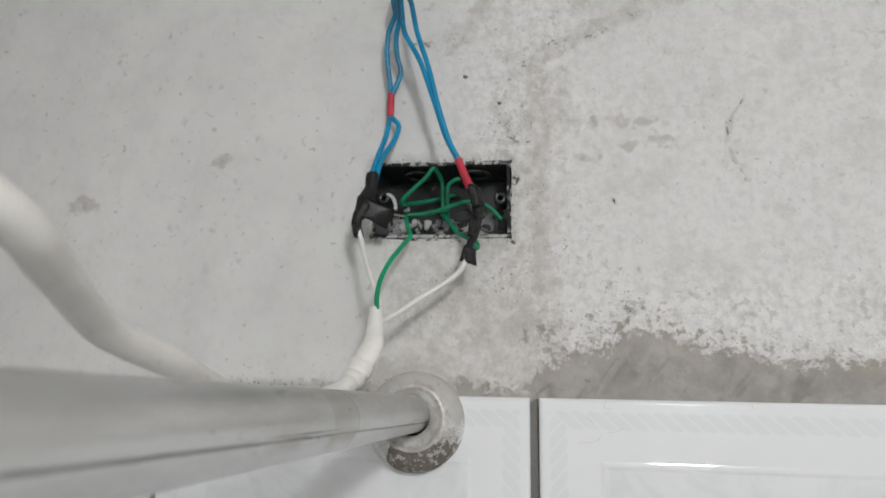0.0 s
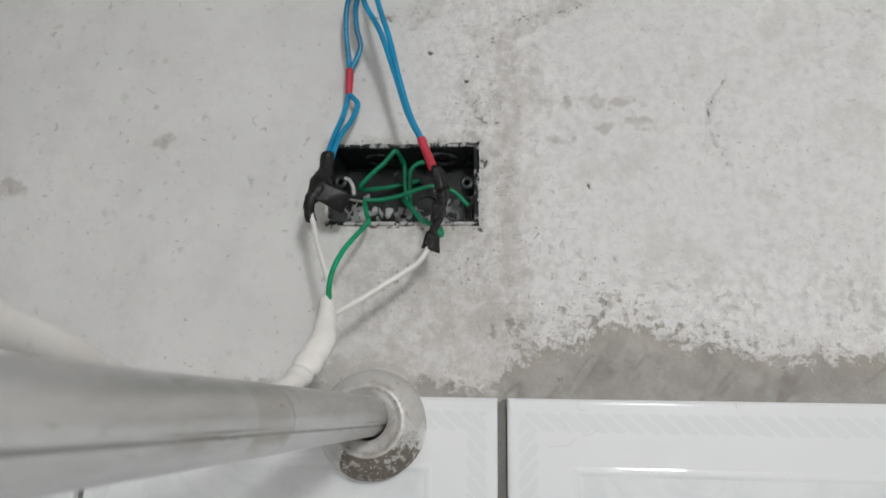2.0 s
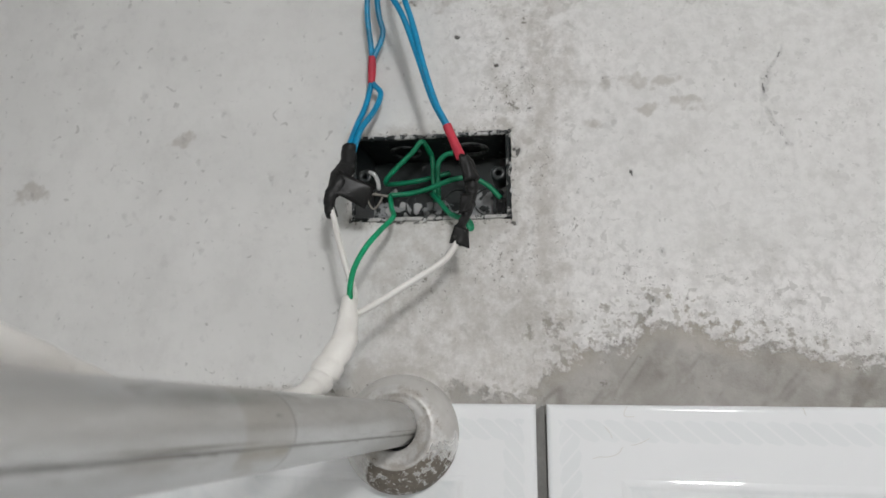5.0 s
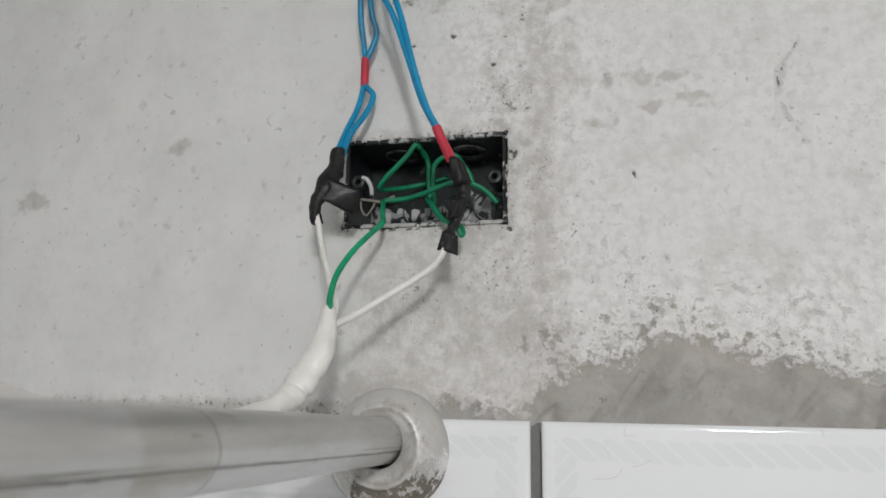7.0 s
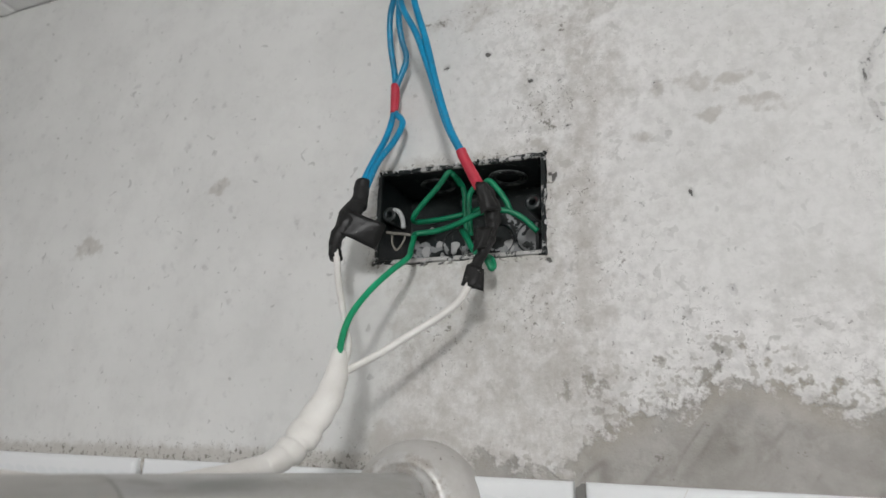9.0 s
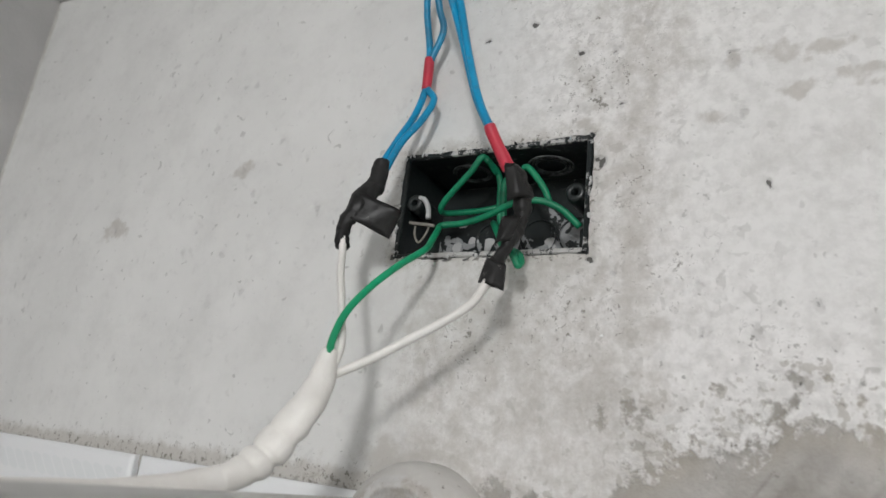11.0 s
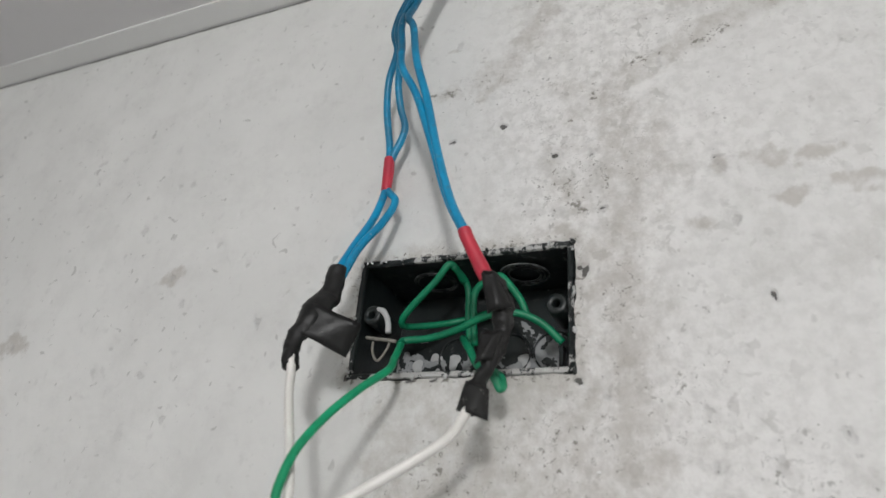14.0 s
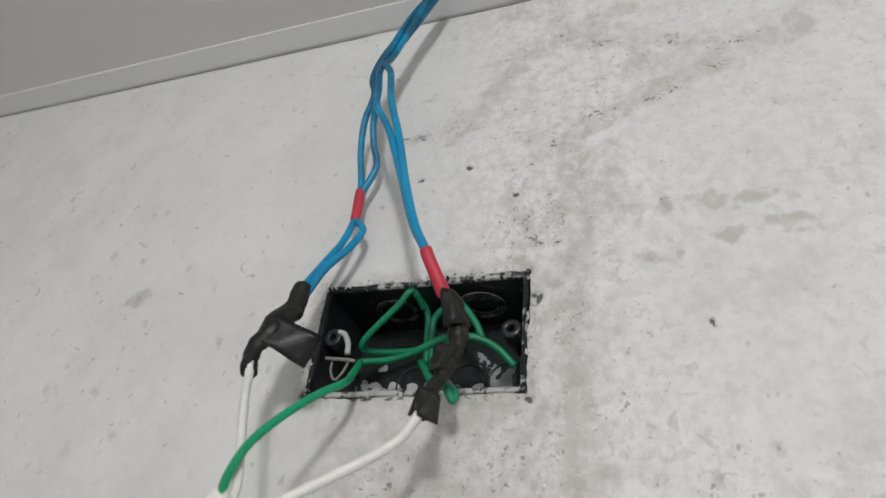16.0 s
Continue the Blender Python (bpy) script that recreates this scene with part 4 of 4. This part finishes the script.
# ---- black tape joints ----
def add_tab(bm, corners, bulge, thick):
    """A tab of tape: four corners, bulged outwards by bulge, that thick."""
    a, b, c, d = [Vector(p) for p in corners]
    normal = (b - a).cross(d - a).normalized()
    if normal.y > 0:
        normal = -normal
    n = 7
    sheets = []
    for lift in (0, thick):
        rows = []
        for j in range(n):
            t = j / (n - 1)
            row = []
            for i in range(n):
                s = i / (n - 1)
                p = (a * (1 - s) + b * s) * (1 - t) + (d * (1 - s) + c * s) * t
                wave = bulge * math.sin(math.pi * s) * (0.6 + 0.4 * math.sin(2.2 * t)) + 0.0005 * math.sin(9 * s + 5 * t)
                row.append(bm.verts.new(p + normal * (wave + lift)))
            rows.append(row)
        sheets.append(rows)
        for j in range(n - 1):
            for i in range(n - 1):
                bm.faces.new((rows[j][i], rows[j][i + 1], rows[j + 1][i + 1], rows[j + 1][i]))
    rim = [(0, i) for i in range(n)] + [(j, n - 1) for j in range(1, n)] + [(n - 1, i) for i in range(n - 2, -1, -1)] + [(j, 0) for j in range(n - 2, 0, -1)]
    for (j, i), (q, p) in zip(rim, rim[1:] + rim[:1]):
        bm.faces.new((sheets[0][j][i], sheets[0][q][p], sheets[1][q][p], sheets[1][j][i]))


def wrapped(points, radius, flat, seed, crumple=1.0):
    """Tape wound round wires: a tube with lapped turns."""
    line = glide(points, 10)
    rng = random.Random(seed)
    shift = [rng.uniform(-1, 1) for _ in range(8)]

    def lap(s):
        turn = (s * 7.0) % 1.0
        return radius(s) * (1 + 0.10 * turn + 0.05 * shift[int(s * 7)])

    verts, faces = sweep(line, lap, 20, flat)
    crumpled = []
    for p in verts:
        n = noise.noise_vector(p * 120 + Vector((seed, 0, 0))) * 0.0018 * crumple + noise.noise_vector(p * 330) * 0.0008 * crumple
        crumpled.append(p + n)
    return crumpled, faces


def build_joints():
    bm = bmesh.new()

    def grow(verts, faces):
        made = [bm.verts.new(p) for p in verts]
        for face in faces:
            bm.faces.new([made[i] for i in face])

    grow(*wrapped([(-.0526, -.0330, 2.1868), (-.0527, -.0355, 2.1730), (-.0550, -.0418, 2.1620), (-.0578, -.0455, 2.1520), (-.0600, -.0478, 2.1430), (-.0575, -.0497, 2.1322)],
                  lambda s: 0.0043 + 0.0006 * math.exp(-((s - 0.40) / 0.2) ** 2) - 0.0010 * s, lambda s: 1.15 + 0.3 * math.exp(-((s - 0.4) / 0.2) ** 2), 3, 0.55))
    tab = bmesh.new()
    add_tab(tab, [(-.0560, -.0455, 2.1640), (-.0325, -.0370, 2.1540), (-.0405, -.0335, 2.1405), (-.0575, -.0490, 2.1480)], 0.0014, 0.0011)
    left = part("insulating_tape", bm, TAPE, None, "", True)
    part("loose_tab", tab, TAPE, left, "flat loose end of black tape", True)
    tagged(left, "black insulating tape joint with a loose flat tab", "tape joint", "taped joints")

    bm = bmesh.new()
    grow(*wrapped([(.0258, -.0345, 2.1735), (.0300, -.0305, 2.1645), (.0308, -.0290, 2.1555), (.0305, -.0295, 2.1460), (.0272, -.0345, 2.1345), (.0250, -.0385, 2.1220), (.0238, -.0420, 2.1115)],
                  lambda s: 0.0031 - 0.0005 * s + 0.0017 * math.exp(-((s - 0.27) / 0.16) ** 2) + 0.0012 * math.exp(-((s - 0.6) / 0.06) ** 2) + 0.0003 * math.sin(23 * s), lambda s: 1.1, 9))
    tab = bmesh.new()
    flap = bmesh.new()
    add_tab(flap, [(.0232, -.0372, 2.1735), (.0292, -.0350, 2.1735), (.0362, -.0325, 2.1575), (.0268, -.0362, 2.1545)], 0.0024, 0.0009)
    low_flap = bmesh.new()
    add_tab(low_flap, [(.0245, -.0368, 2.1460), (.0330, -.0335, 2.1470), (.0302, -.0372, 2.1340), (.0236, -.0398, 2.1318)], 0.0016, 0.0009)
    add_tab(tab, [(.0212, -.0415, 2.1245), (.0300, -.0390, 2.1215), (.0304, -.0402, 2.1090), (.0180, -.0420, 2.1130)], 0.0026, 0.0012)
    right = part("insulating_tape", bm, TAPE, None, "", True)
    part("lap", flap, TAPE, right, "loose lap of black tape", True)
    part("lap", low_flap, TAPE, right, "loose lap of black tape", True)
    part("cut_end", tab, TAPE, right, "square cut end of black tape", True)
    tagged(right, "black insulating tape joint, cut square at its end", "tape joint", "taped joints")


build_joints()


# ---- shower cable ----
def build_cable():
    cable = empty("shower_cable", (-0.0965, -0.042, 2.021), "cream three-core shower cable with stripped white and green wires", "power cable")
    route = [(-.0368, -.0690, 2.0745), (-.0358, -.0755, 2.0590), (-.0353, -.0840, 2.0470), (-.0423, -.0912, 2.0305), (-.0468, -.1025, 2.0208),
             (-.0507, -.1172, 2.0162), (-.0561, -.1590, 2.0105), (-.0590, -.2200, 2.0125), (-.0570, -.2850, 2.0265), (-.0545, -.3300, 2.0350),
             (-.0410, -.3700, 2.0450), (-.0310, -.4000, 2.0530), (-.0350, -.4300, 2.0620), (-.0600, -.4700, 2.0700), (-.1000, -.5200, 2.0700)]

    def girth(s):
        crease = sum(deep * math.exp(-((s - at) / 0.006) ** 2) for at, deep in ((0.150, 0.0004), (0.182, 0.0008), (0.226, 0.0016), (0.262, 0.0007)))
        return 0.0056 + 0.0009 * max(0, 1 - abs(s - 0.17) / 0.2) - 0.0018 * max(0, 1 - s / 0.05) + 0.0004 * math.exp(-((s - 0.19) / 0.05) ** 2) - crease

    verts, faces = sweep(glide(route, 14), girth, 18, lambda s: 1.0 + 0.30 * math.exp(-((s - 0.20) / 0.09) ** 2))
    soft = [1.0 if i < 0.32 * len(verts) else 0.35 for i in range(len(verts))]
    verts = [p + (noise.noise_vector(p * 62) * 0.0011 + noise.noise_vector(p * 170) * 0.0004) * k for p, k in zip(verts, soft)]
    under(mesh_object("sheath", verts, faces, SHEATH, None, "cream plastic sheath, creased where it bends", True), cable)
    under(tube("core", [(-.0350, -.0735, 2.0640), (-.0350, -.0733, 2.0709), (-.0367, -.0699, 2.0815), (-.0362, -.0636, 2.0952), (-.0329, -.0520, 2.1105), (-.0269, -.0395, 2.1248),
                         (-.0229, -.0254, 2.1368), (-.0277, -.0123, 2.1469), (-.0320, .0003, 2.1585)], 0.0018, GREEN, None, "green insulated wire"), cable)
    under(tube("core", [(-.0575, -.0500, 2.1370), (-.0545, -.0520, 2.1284), (-.0508, -.0553, 2.1172), (-.0425, -.0596, 2.0945), (-.0345, -.0665, 2.0771), (-.0350, -.0715, 2.0640)],
               0.0019, WHITE, None, "white insulated wire"), cable)
    under(tube("core", [(.0232, -.0425, 2.1135), (.0210, -.0432, 2.1090), (.0159, -.0430, 2.1026), (.0055, -.0458, 2.0945), (-.0082, -.0520, 2.0845), (-.0222, -.0604, 2.0735), (-.0355, -.0700, 2.0640)],
               0.0021, WHITE, None, "white insulated wire"), cable)
    return cable


build_cable()


# ---- green earth wire coiled in the box ----
def build_earth():
    earth = empty("earth_wire", (0.0, 0.015, 2.170), "green earth wire loosely coiled inside the open box", "electrical wire")
    runs = [
        [(-.0325, .0000, 2.1585), (-.0320, .004, 2.1620), (-.020, .006, 2.1630), (-.005, .004, 2.1652), (.011, .000, 2.1692), (.021, .002, 2.1712), (.029, .005, 2.1708), (.038, .008, 2.1662), (.0460, .012, 2.1580)],
        [(-.006, .014, 2.1960), (-.0095, .003, 2.2015), (-.0175, .004, 2.1935), (-.034, .008, 2.1800), (-.0390, .012, 2.1750), (-.0365, .020, 2.1760), (-.019, .034, 2.1825), (.005, .038, 2.1890)],
        [(-.0085, .004, 2.2010), (-.005, .016, 2.1945), (-.004, .018, 2.1760), (-.002, .018, 2.1600)],
        [(.012, .010, 2.1935), (.007, .010, 2.1930), (.001, .012, 2.1880), (.000, .014, 2.1780), (.000, .018, 2.1620)],
        [(.014, .006, 2.1930), (.018, .006, 2.1920), (.026, .008, 2.1810), (.030, .010, 2.1710)],
        [(-.004, .012, 2.1640), (.004, .002, 2.1540), (.013, -.008, 2.1420), (.0240, -.0170, 2.1355), (.0278, -.0205, 2.1325), (.0298, -.0228, 2.1283), (.0292, -.0244, 2.1262), (.0280, -.0250, 2.1283), (.0252, -.0255, 2.1340)],
    ]
    for run in runs:
        under(tube("wire_loop", run, 0.00185, SHADED_GREEN), earth)
    tie = empty("wire_tie", (-0.042, 0.002, 2.163), "thin bent steel tie wire at the corner of the box", "wire tie")
    under(tube("tie", [(-.0530, .002, 2.1645), (-.0450, -.001, 2.1620), (-.0370, -.003, 2.1600), (-.0330, -.003, 2.1590)], 0.0010, STEEL, sides=8), tie)
    under(tube("painted_end", [(-.0495, .004, 2.1806), (-.0455, .003, 2.1785), (-.0425, .003, 2.1730), (-.0415, .003, 2.1665)], 0.0016, SPATTER, None, "wire end thick with pale paint", sides=8), tie)
    under(tube("tie", [(-.0490, .002, 2.1620), (-.0480, .001, 2.1560), (-.0440, .000, 2.1510), (-.0390, -.001, 2.1560), (-.0370, -.002, 2.1610)], 0.0007, STEEL, sides=8), tie)


build_earth()


# ---- shower pipe with its wall plate ----
def build_pipe():
    arm = empty("shower_pipe", (-0.0195, 0.0, 1.9962), "dull grey metal shower pipe with a rusted wall plate", "water pipe")
    bm = bmesh.new()
    length, r = 0.50, 0.0141
    n = 96
    rows = []

    def seam(a, y):
        """The sheet laps over itself: the lower side lies a little deeper, with a wavering slit at the lap."""
        lap = -0.42 - 0.5 * y + 0.10 * noise.noise(Vector((0, y * 45, 3.0))) + 0.05 * noise.noise(Vector((0, y * 160, 7.0)))
        dent = 1 + 0.003 * noise.noise(Vector((math.cos(a) * 1.3, y * 7, math.sin(a) * 1.3)))
        if -1.9 < a < lap - 0.05:
            return 0.955 * dent
        return 0.925 if lap - 0.05 <= a < lap else dent

    for y, k in [(0.004 - (length + 0.004) * i / 110, 1.0) for i in range(111)] + [(-length, 0.86), (-length + 0.05, 0.86)]:
        turn = [2 * math.pi * i / n - math.pi for i in range(n)]
        rows.append([bm.verts.new((k * r * seam(a, y) * math.cos(a), y, k * r * seam(a, y) * math.sin(a))) for a in turn])
    for a, b in zip(rows, rows[1:]):
        for i in range(n):
            bm.faces.new((a[i], a[(i + 1) % n], b[(i + 1) % n], b[i]))
    pipe = part("pipe", bm, PIPE, arm, "", True)
    pipe.location = (-0.0003, 0, 0.0053)
    pipe.rotation_euler = (radians(-0.75), 0, radians(0.7))
    profile = [(0.0372, 0.004), (0.0374, -0.0100), (0.0370, -0.0140), (0.0352, -0.0195), (0.0322, -0.0250), (0.0290, -0.0288), (0.0270, -0.0302), (0.0257, -0.0306), (0.0245, -0.0302),
               (0.0230, -0.0290), (0.0212, -0.0284)]
    verts, faces = lathe(profile, 96)
    # the dish sits off centre on the skirt
    off = [0, 0, 0, 0, 0.35, 0.75, 1, 1, 1, 1, 1]
    verts = [(x * (1 - 0.11 * off[i // 96]) + 0.0015 * off[i // 96], y, z * (1 - 0.11 * off[i // 96]) + 0.003 * off[i // 96]) for i, (x, y, z) in enumerate(verts)]
    # the hole, a little lower than the pipe
    for rr, y in ((0.0151, -0.0280), (0.0147, -0.0270), (0.0147, -0.0100)):
        verts += [(-0.0005 + rr * math.cos(2 * math.pi * k / 96), y, 0.0046 + rr * math.sin(2 * math.pi * k / 96)) for k in range(96)]
    last = len(profile) - 1
    faces += [(i * 96 + k, (i + 1) * 96 + k, (i + 1) * 96 + (k + 1) % 96, i * 96 + (k + 1) % 96) for i in range(last, last + 3) for k in range(96)]
    mesh_object("wall_plate", verts, faces, FLANGE, arm, "dished chrome wall plate, flaking to brown rust below", True)
    # added dark disc that stands for the shade inside the hole
    bm = bmesh.new()
    bmesh.ops.create_cone(bm, cap_ends=True, segments=40, radius1=0.0151, radius2=0.0151, depth=0.002,
                          matrix=Matrix.Translation((-0.0005, -0.0185, 0.0046)) @ Matrix.Rotation(math.pi / 2, 4, "X"))
    part("hole_shade", bm, TAPE, arm, "dark disc standing for the shade inside the plate's hole")
    return arm


build_pipe()


# ---- tiles ----
def tile_mesh():
    bm = bmesh.new()
    w, h = 0.1485, 0.10
    curve = [radians(a) for a in range(0, 91, 3)]
    rings = [(0.0, 0.0055)] + [(0.0036 * (1 - math.cos(a)), -0.0024 - 0.0026 * math.sin(a)) for a in curve]
    rings += [(0.0440 + 0.0060 * k / 12, -0.0050 - 0.0004 * math.sin(math.pi * k / 12)) for k in range(13)]
    loops = [[bm.verts.new((sx * (w - d), y, sz * (h - d))) for sx, sz in ((-1, -1), (1, -1), (1, 1), (-1, 1))] for d, y in rings]
    for a, b in zip(loops, loops[1:]):
        for k in range(4):
            bm.faces.new((a[k], a[(k + 1) % 4], b[(k + 1) % 4], b[k]))
    bm.faces.new(loops[-1])
    bmesh.ops.recalc_face_normals(bm, faces=bm.faces)
    me = bpy.data.meshes.new("tile")
    bm.to_mesh(me)
    bm.free()
    me.polygons.foreach_set("use_smooth", [False] * len(me.polygons))
    me.materials.append(TILE)
    return me


TILE_MESH = tile_mesh()
for row in range(10):
    for column in range(-2, 5):
        x = 0.0725 + 0.1485 + 0.3035 * column
        z = TILE_TOP - 0.10 - 0.206 * row
        if z < 0.1 or x + 0.15 > RIGHT + 0.12:
            continue
        tile = new("tile", TILE_MESH)
        tile.parent = WALL
        tile.location = (x, 0, z + TILE_SLOPE * (x - 0.07))
        tile.rotation_euler = (0, -TILE_SLOPE, 0)
# grout in the upright joints
for column in range(-2, 5):
    x = 0.0725 + 0.3035 * column - 0.00325
    bm = bmesh.new()
    add_box(bm, (x - 0.0031, 0.0012, FOOT), (x + 0.0031, 0.003, TILE_TOP + TILE_SLOPE * (x - 0.07) - 0.0010))
    part("grout", bm, GROUT, WALL)


# crazed chip in the glaze of the tile below the bare cement
CRAZE = Nodes("craze_line").finish((0.74, 0.72, 0.68), 0.12)
chipped = new("tile_crack")
chipped.parent = WALL
for run in ([(0.1230, -.0051, 2.0130), (0.1210, -.0051, 2.0090), (0.1220, -.0051, 2.0070), (0.1270, -.0051, 2.0070)],
            [(0.1090, -.0051, 2.0010), (0.1120, -.0051, 1.9970), (0.1130, -.0051, 1.9940)],
            [(0.1010, -.0051, 1.9820), (0.1050, -.0051, 1.9830), (0.1100, -.0051, 1.9830), (0.1160, -.0051, 1.9850), (0.1190, -.0051, 1.9890)],
            [(0.1240, -.0051, 1.9900), (0.1290, -.0051, 1.9910), (0.1350, -.0051, 1.9940)],
            [(0.2240, -.0051, 2.0120), (0.2250, -.0051, 2.0080)]):
    tube("crack_line", run, 0.00020, CRAZE, chipped, sides=5, steps=5)


# white glossy fleck on the plaster below the box, standing for a glint
bm = bmesh.new()
bmesh.ops.create_icosphere(bm, subdivisions=2, radius=1, matrix=Matrix.Translation((0.0633, -0.0004, 2.0980)) @ Matrix.Diagonal((0.0010, 0.0005, 0.0007, 1)))
part("glint_fleck", bm, Nodes("glossy_white_glint").finish((0.88, 0.88, 0.86), 0.08), WALL, "glossy white fleck standing for a glint on the plaster", True)
